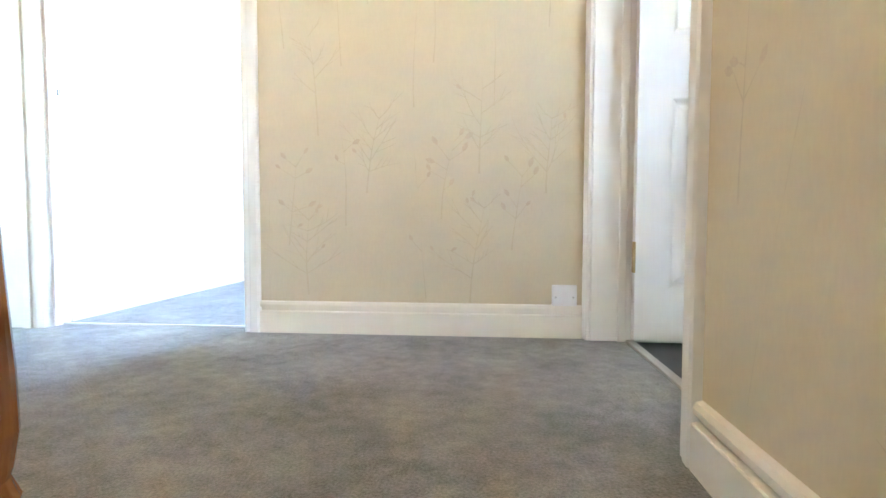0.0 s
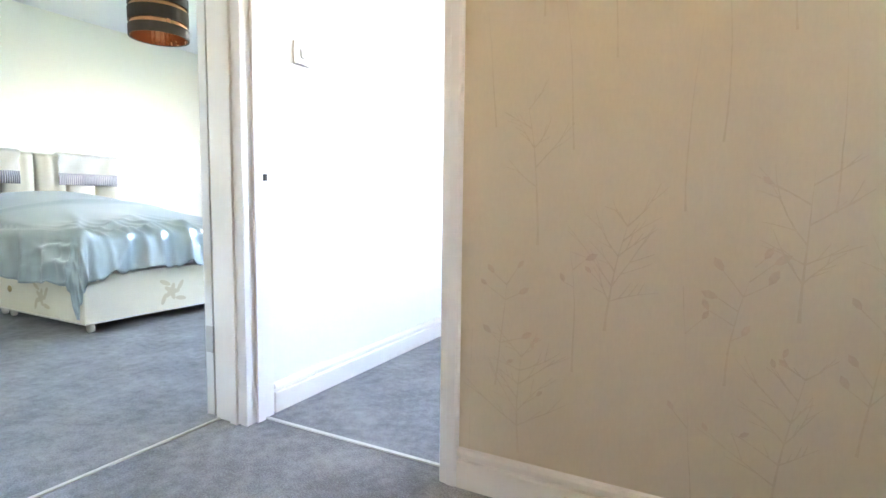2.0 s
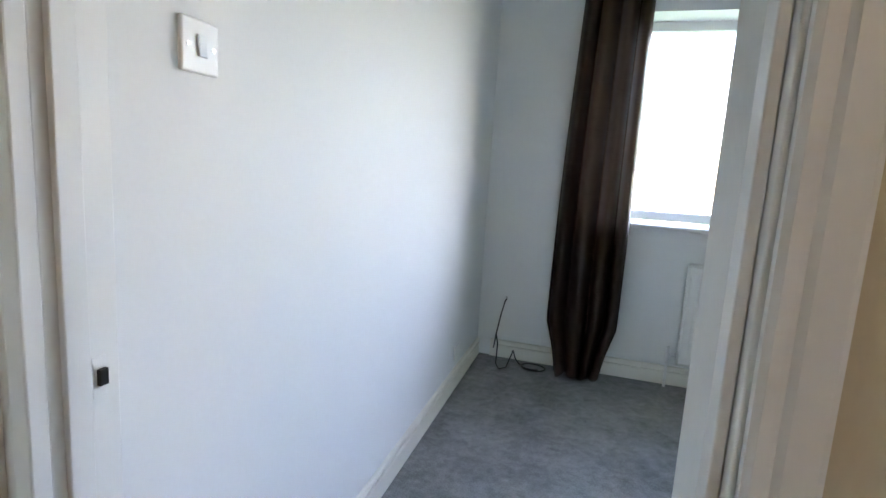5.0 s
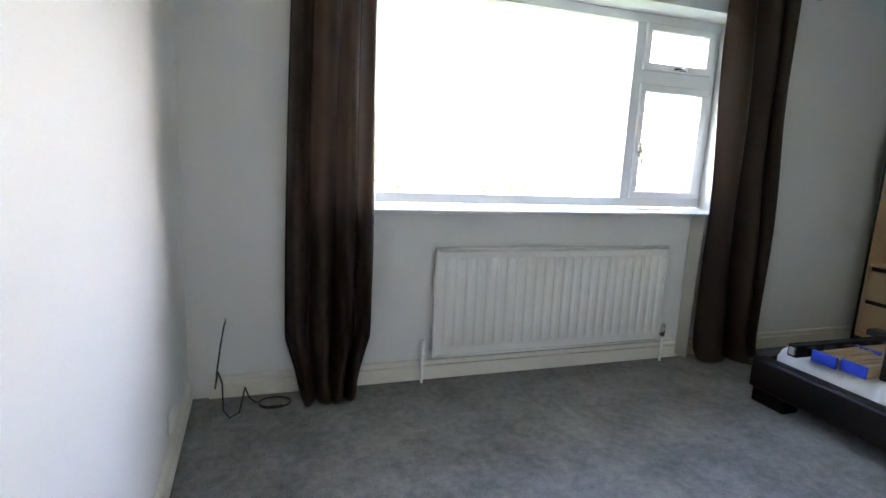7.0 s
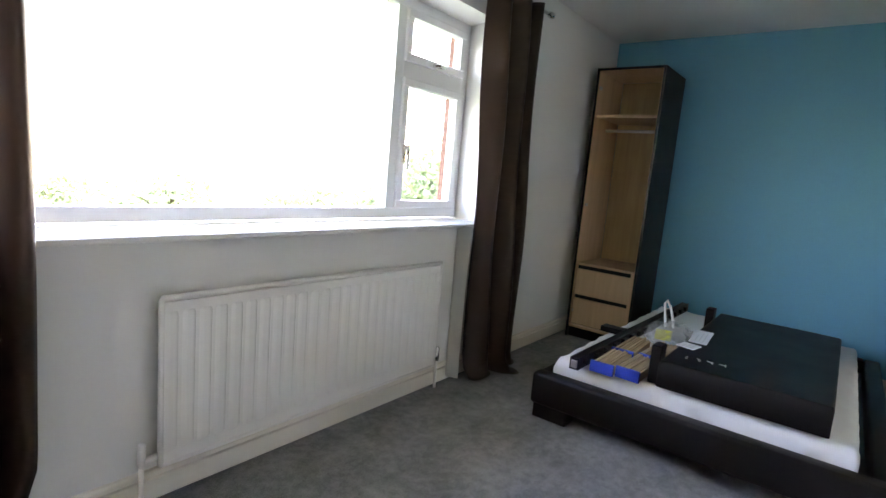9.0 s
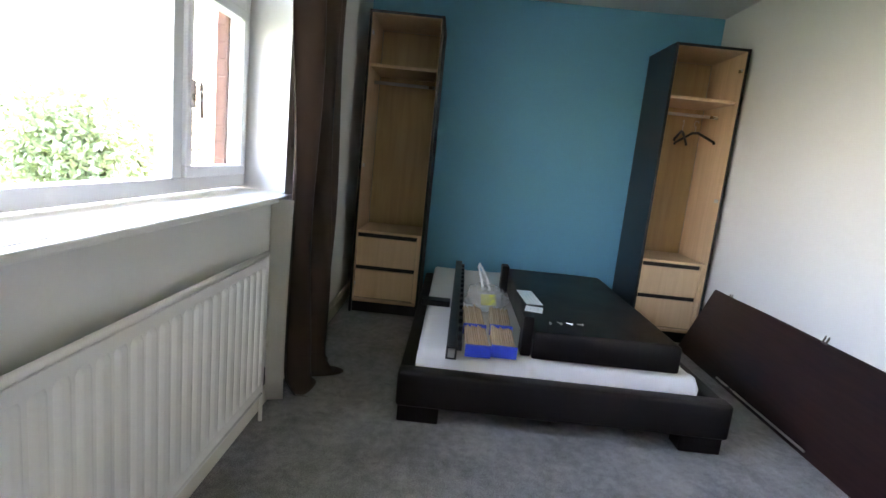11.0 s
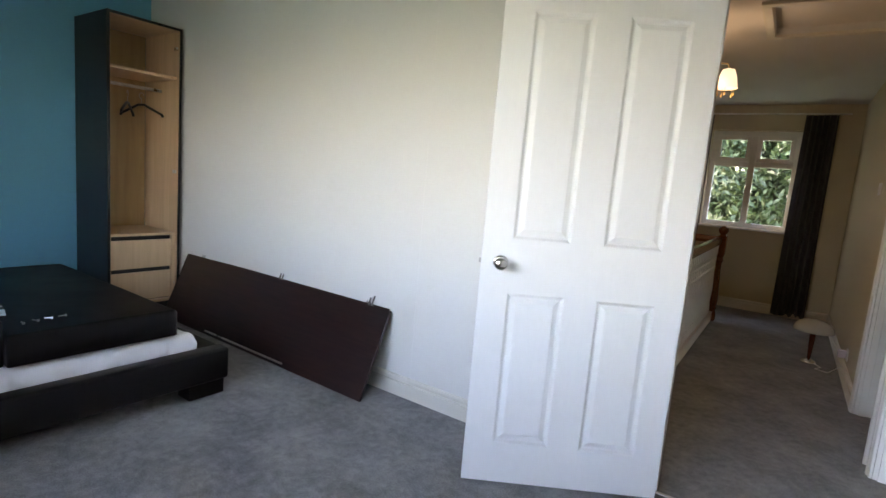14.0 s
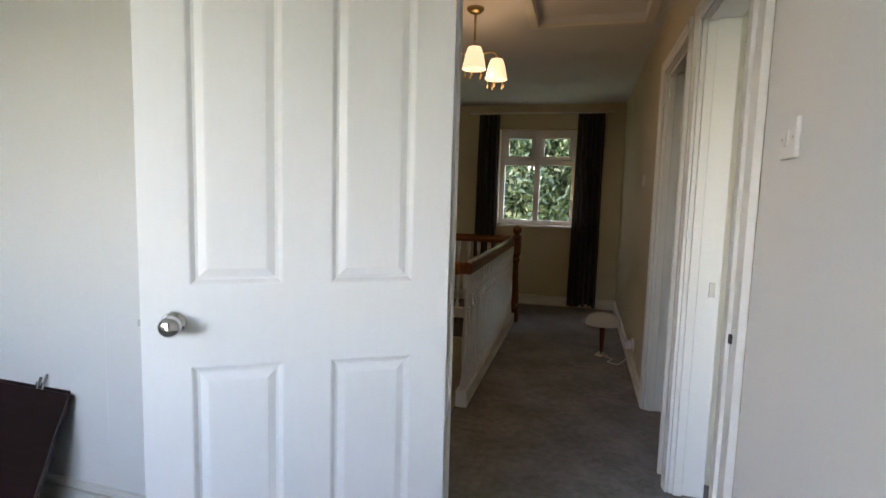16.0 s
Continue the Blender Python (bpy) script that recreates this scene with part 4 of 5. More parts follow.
def newel(name, m, root, mat, top):
    b = box(-0.044, 0.044, -0.044, 0.044, -0.2, -0.02, 0.003)
    lathe([(0.040, -0.02), (0.034, -0.012), (0.043, 0.02), (0.044, 0.06), (0.036, 0.10), (0.033, 0.115), (0.043, 0.135), (0.035, 0.155), (0.038, 0.165), (0.0435, 0.20), (0.042, 0.26), (0.036, 0.36), (0.029, 0.50), (0.027, 0.60), (0.040, 0.63), (0.030, 0.66), (0.044, 0.70)], 24, None, b)
    box(-0.044, 0.044, -0.044, 0.044, 0.70, top, 0.003, bm=b)
    lathe([(0.030, top), (0.024, top + 0.012), (0.040, top + 0.03), (0.046, top + 0.055), (0.040, top + 0.08), (0.018, top + 0.096), (0.0, top + 0.1)], 18, None, b)
    b.transform(m)
    return part(name, b, mat, root, smooth=False)


bal = thing("balustrade", "white turned spindles under a varnished pine handrail round the stairwell", "balustrade")
newel("newel_post", pose(WELL_X + 0.125, -1.42, 0), bal, OAK, 0.88)
newel("newel_post", pose(WELL_X - 0.045, WELL_END - 0.05, 0), bal, OAK_DARK, 0.88)
RAIL = [(-0.03, 0.80), (0.03, 0.80), (0.034, 0.83), (0.026, 0.862), (0.0, 0.872), (-0.026, 0.862), (-0.034, 0.83)]
part("handrail", prism([(WELL_X - 0.02 + u, v) for u, v in RAIL], "y", WELL_END, -1.42), OAK_DARK, bal)
part("handrail", prism([(-1.42 + u, v) for u, v in RAIL], "x", WELL_X + 0.0145, WELL_X + 0.08), OAK, bal)
part("handrail", prism([(WELL_END - 0.05 + u, v) for u, v in RAIL], "x", WELL_X + 0.001, X2), OAK_DARK, bal)
part("base_rail", box(WELL_X - 0.055, WELL_X + 0.015, WELL_END, -1.39, 0.0, 0.10, 0.004), GLOSS, bal)
part("base_rail", box(WELL_X + 0.001, X2, WELL_END - 0.085, WELL_END - 0.015, 0.0, 0.10, 0.004), GLOSS, bal)
sb = lathe(SPINDLE, 10)
box(-0.016, 0.016, -0.016, 0.016, 0.10, 0.15, 0.001, bm=sb)
box(-0.016, 0.016, -0.016, 0.016, 0.71, 0.80, 0.001, bm=sb)
first = part("baluster", sb, GLOSS, bal)
first.location = (WELL_X - 0.02, -1.44, 0)
ys = np.arange(-1.54, WELL_END + 0.05, -0.1)
for y in ys:
    o = new("baluster", first.data)
    o.parent = bal
    o.location = (WELL_X - 0.02, y, 0)
for x in np.arange(WELL_X + 0.13, X2 - 0.05, 0.105):
    o = new("baluster", first.data)
    o.parent = bal
    o.location = (x, WELL_END - 0.05, 0)

pend = thing("ceiling_light", "brass three-arm ceiling light with lit opal glass shades and crystal drops", "ceiling light", pose(1.07, -1.50, HL - 0.09))
part("ceiling_rose", lathe([(0.05, 0.088), (0.05, 0.078), (0.03, 0.06), (0.012, 0.055)], 18), BRASS, pend, smooth=True)
part("stem", tube([(0, 0, 0.06), (0, 0, -0.17)], 0.007, 8), BRASS, pend, smooth=True)
part("boss", lathe([(0.0, -0.20), (0.022, -0.19), (0.026, -0.175), (0.015, -0.16), (0.008, -0.155)], 14), BRASS, pend, smooth=True)
for k in range(3):
    a = radians(102.5 + 122 * k)
    cx, cy = 0.16 * math.cos(a), 0.16 * math.sin(a)
    part("arm", tube([(0.2 * cx, 0.2 * cy, -0.175), (0.6 * cx, 0.6 * cy, -0.14), (0.9 * cx, 0.9 * cy, -0.135), (cx, cy, -0.155), (cx, cy, -0.17)], 0.005, 8), BRASS, pend, smooth=True)
    sh = part("shade", lathe([(0.012, -0.165), (0.036, -0.172), (0.050, -0.21), (0.066, -0.29), (0.064, -0.29), (0.048, -0.212), (0.034, -0.176), (0.010, -0.17)], 24, pose(cx, cy, 0)), OPAL, pend, "lit opal glass bell shade", True)
    for j in range(5):
        t = 2 * math.pi * j / 5 + 0.3
        db = tube([(cx + 0.05 * math.cos(t), cy + 0.05 * math.sin(t), -0.29), (cx + 0.05 * math.cos(t), cy + 0.05 * math.sin(t), -0.32)], 0.0015, 5)
        lathe([(0.0, -0.345), (0.005, -0.336), (0.006, -0.328), (0.0, -0.318)], 8, pose(cx + 0.05 * math.cos(t), cy + 0.05 * math.sin(t), 0), db)
        part("crystal_drop", db, BRASS, sh)
bulb = new("ceiling_light_bulbs", bpy.data.lights.new("ceiling_light_bulbs", "POINT"))
bulb.data.energy = 0.17
bulb.data.color = (1.0, 0.70, 0.40)
bulb.data.shadow_soft_size = 0.12
bulb.location = (1.07, -1.50, HL - 0.49)

hf = thing("loft_hatch", "white painted loft hatch in a timber frame", "loft hatch", kind="structure")
x0, x1, y0, y1 = HATCH
part("hatch_panel", box(x0 + 0.001, x1 - 0.001, y0 + 0.001, y1 - 0.001, HL + 0.04, HL + 0.06), CEILING, hf)
for a, b_, c, d in ((x0 - 0.05, x1 + 0.05, y0 - 0.05, y0), (x0 - 0.05, x1 + 0.05, y1, y1 + 0.05), (x0 - 0.05, x0, y0 + 0.0005, y1 - 0.0005), (x1, x1 + 0.05, y0 + 0.0005, y1 - 0.0005)):
    part("frame_board", box(a, b_, c, d, HL - 0.02, HL - 0.0005, 0.003), GLOSS_OLD, hf)

tl = thing("table_lamp", "mushroom table lamp with opal glass dome standing on the carpet", "lamp", pose(0.21, -2.78, 0.0))
part("base", lathe([(0.0, 0.0), (0.055, 0.0), (0.055, 0.006), (0.045, 0.018), (0.02, 0.030), (0.014, 0.034)], 22), CHROME, tl, "polished chrome foot", True)
part("stem", lathe([(0.012, 0.03), (0.016, 0.10), (0.020, 0.19), (0.021, 0.25), (0.016, 0.27)], 16), LAMP_WOOD, tl, "dark cherry lacquered stem", True)
part("shade", lathe([(0.140, 0.262), (0.141, 0.268), (0.132, 0.300), (0.105, 0.332), (0.06, 0.352), (0.0, 0.360)], 28), OPAL_OFF, tl, "unlit opal glass dome", True)
part("flex", tube([(-0.03, 0.02, 0.008), (-0.08, 0.10, 0.005), (-0.04, 0.18, 0.005), (-0.12, 0.22, 0.005), (-0.19, 0.30, 0.10)], 0.003, 6), PLASTIC, tl)
pg = thing("plug_adapter", "white plug in a low wall socket on the landing", "plug", pose(0.0, -2.48, 0.19, 0, 0, 90))
part("plate", box(-0.043, 0.043, -0.009, 0, -0.043, 0.043, 0.003), PLASTIC, pg)
part("plug", box(-0.025, 0.025, -0.06, -0.0095, -0.028, 0.028, 0.006), material("lilac_white_plastic", (0.62, 0.58, 0.68), 0.35, var=0.05), pg, "lilac-white plug body")

lw = upvc_window("window_2", "white plastic landing window with two top lights", pose(LWIN[1], END - 0.11, 0, 0, 0, 180), LWIN[1] - LWIN[0], LWIN[2], LWIN[3],
                 [(0.055, 0.405, [(0.995, 1.64, False), (1.70, 1.995, True)]), (0.47, 0.835, [(0.995, 1.64, False), (1.70, 1.995, True)])])
tagged(mesh_object("landing_window_sill", box(LWIN[0] - 0.03, LWIN[1] + 0.03, END - 0.108, END + 0.03, LWIN[2] - 0.022, LWIN[2] - 0.001, 0.005), GLOSS), "white painted window board", "window sill", kind="structure")
curtain("curtain", "charcoal grey curtain drawn aside at the landing window", pose(0.14, END + 0.075, 0.0), 0.36, 2.21, 5, CURTAIN_GREY, lambda v: (0.28 + 0.04 * v, 0.08 - 0.01 * v), 4, 0.03)
curtain("curtain", "charcoal grey curtain gathered beside the landing window", pose(1.39, END + 0.075, 0.0), 0.24, 2.21, 4, CURTAIN_GREY, lambda v: (0.24 + 0.02 * v, 0.0), 5, 0.03)
lr = thing("curtain_rail", "slim white curtain pole over the landing window", "curtain pole")
part("pole", tube([(0.12, END + 0.075, 2.22), (1.75, END + 0.075, 2.22)], 0.009, 10), GLOSS, lr, smooth=True)
for x in (0.2, 1.7):
    part("bracket", box(x - 0.006, x + 0.006, END, END + 0.075, 2.214, 2.226, 0.002), GLOSS, lr)

# wallpaper print: bare trees, stems and leaves
def ribbon(b, p, q, w):
    d = Vector((q[0] - p[0], q[1] - p[1]))
    n = Vector((-d.y, d.x)).normalized() * w / 2
    e = n * 0.5
    off = 0.00004 * (len(b.faces) % 13 - 6)
    b.faces.new([b.verts.new((x, off, z)) for x, z in ((p[0] - n.x, p[1] - n.y), (q[0] - e.x, q[1] - e.y), (q[0] + e.x, q[1] + e.y), (p[0] + n.x, p[1] + n.y))])


def seed_leaf(b, p, ang, size):
    d, n = Vector((math.cos(ang), math.sin(ang))), Vector((-math.sin(ang), math.cos(ang)))
    pts = [Vector(p) + d * size * u + n * size * v for u, v in ((0, 0), (0.3, 0.2), (0.65, 0.24), (1.0, 0.0), (0.65, -0.22), (0.3, -0.2))]
    b.faces.new([b.verts.new((c.x, 0.00004 * (len(b.faces) % 13 - 6), c.y)) for c in pts])


def twig_print(x0, x1, z0, z1, seed):
    """Bare fan-shaped trees, wandering stems and leafy sprigs, as strokes on the paper."""
    rnd = random.Random(seed)
    lines, leaves = bmesh.new(), bmesh.new()

    def inside(p, m=0.0):
        return x0 + m < p[0] < x1 - m and z0 < p[1] < z1 - m

    def stroke(p, ang, length, w, bend, n=5):
        """A tapering curved line; gives its points."""
        pts = [p]
        for k in range(n):
            ang += bend / n + rnd.uniform(-0.06, 0.06)
            q = (p[0] + length / n * math.cos(ang), p[1] + length / n * math.sin(ang))
            if inside(p) and inside(q):
                ribbon(lines, p, q, w * (1 - 0.13 * k))
            pts.append(q)
            p = q
        return pts

    def leaf_at(p, ang, size):
        if inside(p, 0.035):
            seed_leaf(leaves, p, ang, size)

    def fan_tree(x, z):
        trunk = stroke((x, z), math.pi / 2 + rnd.uniform(-0.08, 0.08), rnd.uniform(0.26, 0.42), 0.0085, rnd.uniform(-0.15, 0.15), 8)
        for k, p in enumerate(trunk[2:-1]):
            for side in (-1, 1):
                if rnd.random() < 0.78:
                    ln = 0.20 * (1 - 0.09 * k) * rnd.uniform(0.45, 1.15)
                    limb = stroke(p, math.pi / 2 - side * rnd.uniform(0.55, 1.2), ln, 0.0046, side * rnd.uniform(-0.3, 0.6), 5)
                    for j in (1, 2, 3):
                        tip = stroke(limb[j], math.pi / 2 - side * rnd.uniform(0.2, 1.2), ln * rnd.uniform(0.25, 0.45), 0.0032, 0.1, 3)[-1]
                        if rnd.random() < 0.10:
                            leaf_at(tip, rnd.uniform(0.4, 2.7), 0.024)

    def stem(x, z):
        line = stroke((x, z), math.pi / 2 + rnd.uniform(-0.05, 0.05), rnd.uniform(0.45, 0.8), 0.0054, rnd.uniform(-0.12, 0.12), 12)
        for k in range(rnd.choice((0, 0, 2))):
            p = line[rnd.randint(5, 11)]
            side = rnd.choice((-1, 1))
            leaf_at(stroke(p, math.pi / 2 - side * 0.7, 0.05, 0.0038, 0, 2)[-1], math.pi / 2 - side * 0.5, 0.026)

    def sprig(x, z):
        line = stroke((x, z), math.pi / 2 + rnd.uniform(-0.12, 0.12), rnd.uniform(0.30, 0.42), 0.0068, rnd.uniform(-0.3, 0.3), 9)
        for k in range(3, 9):
            for side in (-1, 1):
                if rnd.random() < 0.42:
                    tip = stroke(line[k], math.pi / 2 - side * rnd.uniform(0.6, 1.2), rnd.uniform(0.02, 0.07), 0.0038, 0, 2)[-1]
                    leaf_at(tip, math.pi / 2 - side * rnd.uniform(0.3, 1.3), rnd.uniform(0.026, 0.040))

    step = 0.115
    for c in range(int((x1 - x0) / step)):
        for k in range(5):
            x = x0 + 0.07 + c * step + rnd.uniform(-0.045, 0.045)
            z = z0 - 0.25 + k * 0.58 + (c % 5) * 0.23 + rnd.uniform(-0.12, 0.12)
            (stem, fan_tree, sprig, fan_tree, stem)[(c + 2 * k) % 5](x, z)
    return lines, leaves


for wall, m, w, sd in (("wall_landing_north", pose(0, -0.0128, 0), (0.865, 2.01), 1), ("wall_landing_east", pose(X2 - 0.0008, 0, 0, 0, 0, 90), (-4.6, -1.0), 2), ("wall_landing_west", pose(0.0008, 0, 0, 0, 0, 90), (-4.6, -1.78), 3)):
    ln, lf = twig_print(w[0], w[1], 0.10, HL - 0.01, sd)
    for nm, bm_, mt_, off in (("twig_print", ln, PRINT, 0.0), ("leaf_print", lf, PRINT_SHINE, 0.0003)):
        bm_.transform(pose(0, -off if sd == 1 else 0, 0))
        bm_.transform(m)
        o = part(nm, bm_, mt_, bpy.data.objects[wall])
        o["kind"] = "stuff"

# ---- guest bedroom ----
gb = thing("divan_bed", "double divan bed in cream damask with drawers and castors", "bed")
BX0, BX1, BY0, BY1 = -3.84, -1.81, 0.39, 1.87
for k, (a, c) in enumerate(((BX0, -2.855), (-2.845, BX1))):
    base = part("divan_base", box(a, c, BY0, BY1, 0.06, 0.36, 0.012), DAMASK, gb)
    part("piping", tube([(a, BY0 - 0.002, 0.068), (c, BY0 - 0.002, 0.068), (c + 0.002, BY1, 0.068)], 0.006, 6), GLOSS_OLD, base)
    part("drawer_pull", lathe([(0.022, 0), (0.024, 0.006), (0.012, 0.012), (0.0, 0.012)], 12, pose((a + c) / 2 + 0.36 * (1 if k else -1) * -1, BY0, 0.21, 90)), BRASS, base, "small brass drawer pull")
part("drawer_pull", lathe([(0.022, 0), (0.024, 0.006), (0.0, 0.012)], 12, pose(BX1, 1.25, 0.21, 0, 90)), BRASS, gb)
for x in (BX1 - 0.06, -2.80, -2.92, BX0 + 0.06):
    for y in (BY0 + 0.06, BY1 - 0.06):
        part("castor", lathe([(0.0, -0.012), (0.028, -0.012), (0.03, 0.0), (0.028, 0.012), (0.0, 0.012)], 14, pose(x, y, 0.031, 90)), GLOSS_OLD, gb, smooth=True)
for cx, side in ((-2.3, 0), (-3.3, 0), (0.95, 1), (1.3, 1), (1.7, 1)):
    fl = bmesh.new()
    shapes = [[((0.045 + 0.016 * math.cos(5 * a)) * math.cos(a), (0.045 + 0.016 * math.cos(5 * a)) * math.sin(a)) for a in np.linspace(0, 2 * math.pi, 40, endpoint=False)]]
    for ang, far in ((0.5, 0.075), (2.2, 0.08), (3.8, 0.075), (5.6, 0.085)):
        c, d = Vector((math.cos(ang), math.sin(ang))) * far, ang + 0.5
        shapes.append([(c.x + 0.042 * math.cos(t) * math.cos(d) - 0.015 * math.sin(t) * math.sin(d), c.y + 0.042 * math.cos(t) * math.sin(d) + 0.015 * math.sin(t) * math.cos(d)) for t in np.linspace(0, 2 * math.pi, 14, endpoint=False)])
    for k, pts in enumerate(shapes):
        off = 0.0015 + 0.0004 * k
        if side:
            fl.faces.new([fl.verts.new((BX1 + off, cx + u, 0.19 + v)) for u, v in pts])
        else:
            fl.faces.new([fl.verts.new((cx + u, BY0 - off, 0.19 + v)) for u, v in pts])
    part("damask_flower", fl, DAMASK_LEAF, gb, "woven gold flower")
part("mattress", soft_slab(BX0 + 0.01, BX1 - 0.01, BY0 + 0.01, BY1 - 0.01, 0.362, 0.56, 0.05, 0.006, 5), SHEET, gb, smooth=True)


def crest(a):
    """A soft ridge, one to each half turn of a."""
    return 1 - (math.sin(a) ** 2 + 0.02) ** 0.5 / 1.01


def duvet():
    """A satin duvet over the bed: it rolls over the edges, and its corner hangs in a broad cone at the foot."""
    b = bmesh.new()
    nx, ny, r = 120, 150, 0.05
    rows, lower = [], []
    for i in range(nx + 1):
        u = i / nx
        row, under = [], []
        for j in range(ny + 1):
            v = j / ny
            tt, ss = 1.48 * v, -1.86 * (1 - u)
            foot = 0.27 + 0.11 * math.exp(-tt / 0.3) + 0.012 * math.sin(8 * tt)
            side = 0.21 + 0.12 * min(1, (ss + 1.86) / 0.95) + 0.12 * math.exp(ss / 0.32) + 0.015 * math.sin(7 * ss + 1)
            s = -1.86 + (1.86 + foot) * u
            t = -side + (1.48 + side + 0.24) * v
            sc, tc = min(s, 0), min(max(t, 0), 1.48)
            ox, oy = s - sc, t - tc
            d = math.hypot(ox, oy)
            px, py = max(0, min(1, (s + 1.86) / 1.86)), tc / 1.48
            n1 = noise.noise(Vector((s * 2.2, t * 2.2, 2)))
            n2 = noise.noise(Vector((s * 4, t * 4, 7)))
            z = 0.605 + 0.05 * math.sin(px * math.pi) ** 0.5 * math.sin(py * math.pi) ** 0.4
            z += 0.27 * (1 - px) ** 1.6 * math.sin(py * math.pi) ** 0.3
            z += 0.022 * math.exp(-((s + 1.22 + 0.06 * n1) / 0.05) ** 2) * math.sin(py * math.pi) ** 0.5
            edge = max(0, min(1, (s + 0.62 + 0.1 * n1) / 0.55))
            fold = edge * crest(13 * t + 4 * s + 0.8 * n1) ** 1.6 * (0.75 + 0.5 * n2)
            fold += 0.45 * edge * crest(29 * t - 3 * s + n2) ** 2
            z += 0.045 * fold
            ang, rad = math.atan2(t + 0.02, 0.02 - s), math.hypot(s, t)
            z += 0.042 * crest(7 * ang + 0.5 * n1) ** 2 * math.exp(-abs(rad - 0.40) / 0.4) * (1 - 0.5 * edge)
            z += 0.012 * n1
            x, y = BX1 + sc, BY0 + tc
            if d > 0:
                if d < r * math.pi / 2:
                    out, down = r * math.sin(d / r), r * (1 - math.cos(d / r))
                else:
                    e = min(d, 0.53) - r * math.pi / 2 + 0.1 * max(0, d - 0.53)
                    out, down = r + 0.10 * e, r + 0.975 * e
                q = sc if oy < 0 and ox == 0 else tc
                if ox > 0 and oy < 0:
                    q = 0.28 * (math.atan2(ox, -oy) - 0.8)
                out += min(1, d * 8) * 0.03 * fold + min(1, d * 6) * (0.012 * math.sin(21 * q + 2 * n1) + 0.006 * math.sin(43 * q + 3 * n2))
                x += ox / d * out
                y += oy / d * out
                z = z - down
            row.append(b.verts.new((x, y, max(0.09, z))))
            inx, iny = (0.012 * ox / d, 0.012 * oy / d) if d > 0 else (0.0, 0.0)
            under.append(b.verts.new((x - inx, y - iny, max(0.092, z - (0.002 if d > 0.08 else 0.015)))))
        rows.append(row)
        lower.append(under)
    for r0, r1, l0, l1 in zip(rows, rows[1:], lower, lower[1:]):
        for j in range(ny):
            b.faces.new((r0[j], r0[j + 1], r1[j + 1], r1[j]))
            b.faces.new((l0[j], l1[j], l1[j + 1], l0[j + 1]))
        for j in (0, ny):
            b.faces.new((r0[j], r1[j], l1[j], l0[j]))
    for top, low in ((rows[0], lower[0]), (rows[-1], lower[-1])):
        for j in range(ny):
            b.faces.new((top[j], top[j + 1], low[j + 1], low[j]))
    return b


dv = thing("duvet", "crumpled duck-egg blue satin duvet hanging over the bed corner", "duvet")
part("cover", duvet(), SATIN, dv, smooth=True)
hb2 = thing("padded_headboard", "cream padded damask headboard with buttoned panels on the wall", "headboard")
def headboard_pad(y0, y1, z0, z1):
    """An upholstered pad on the wall, puffed out between its seams, with a gathered top."""
    b = bmesh.new()
    n, rows = 18, []
    for i in range(n + 1):
        row = []
        for j in range(n + 1):
            u, v = j / n, i / n
            puff = (1 - abs(2 * u - 1) ** 3.5) ** 0.5 * (1 - abs(2 * v - 1) ** 6) ** 0.5
            crease = 0.010 * math.sin(16 * u + 2) * v * v * (1 - abs(2 * u - 1))
            row.append(b.verts.new((-3.885 + 0.042 * puff + crease, y0 + (y1 - y0) * u, z0 + (z1 - z0) * v)))
        rows.append(row)
    for r0, r1 in zip(rows, rows[1:]):
        for k in range(n):
            b.faces.new((r0[k], r0[k + 1], r1[k + 1], r1[k]))
    bmesh.ops.solidify(b, geom=b.faces[:], thickness=0.012)
    return b


for k in range(6):
    y = 0.345 + k * 0.254
    part("pad", headboard_pad(y, y + 0.252, 0.62, 1.215 - 0.006 * (k % 2)), DAMASK, hb2, smooth=True)
part("backing_board", box(-3.949, -3.925, 0.34, 1.88, 0.06, 1.20, 0.004), DAMASK, hb2)
part("lower_panel", box(-3.924, -3.86, 0.342, 1.878, 0.30, 0.615, 0.02), DAMASK, hb2)
for y in (0.45, 1.27):
    th = thing("headboard_cover", "cream satin cover with a grey fringe draped over the headboard", "cover", pose(-3.83, y, 0.0), group="fringed covers on the headboard")
    cb = bmesh.new()
    rows = []
    for i_ in range(14):
        v = i_ / 13
        rows.append([cb.verts.new((0.012 * math.sin(14 * u + 3 * v) + (-0.05 * (0.1 - v) * 8 if v < 0.1 else 0.0), 0.53 * u + 0.006 * math.sin(9 * v), 1.235 - 0.19 * v - 0.012 * math.sin(math.pi * u) * v)) for u in np.linspace(0, 1, 30)])
    for r0, r1 in zip(rows, rows[1:]):
        for k in range(29):
            cb.faces.new((r0[k], r0[k + 1], r1[k + 1], r1[k]))
    bmesh.ops.solidify(cb, geom=cb.faces[:], thickness=0.003)
    part("cloth", cb, LINING, th, smooth=True)
    fr = bmesh.new()
    for k in range(34):
        yy = 0.008 + k * 0.0154
        x_ = 0.008 + 0.012 * math.sin(14 * yy / 0.58 + 3)
        tube([(x_, yy, 1.047), (x_ + 0.006, yy + 0.001, 0.995), (x_ + 0.004, yy - 0.001, 0.94)], 0.0070, 5, fr)
    o = part("fringe", fr, FRINGE, th, "grey lilac satin fringe", True)

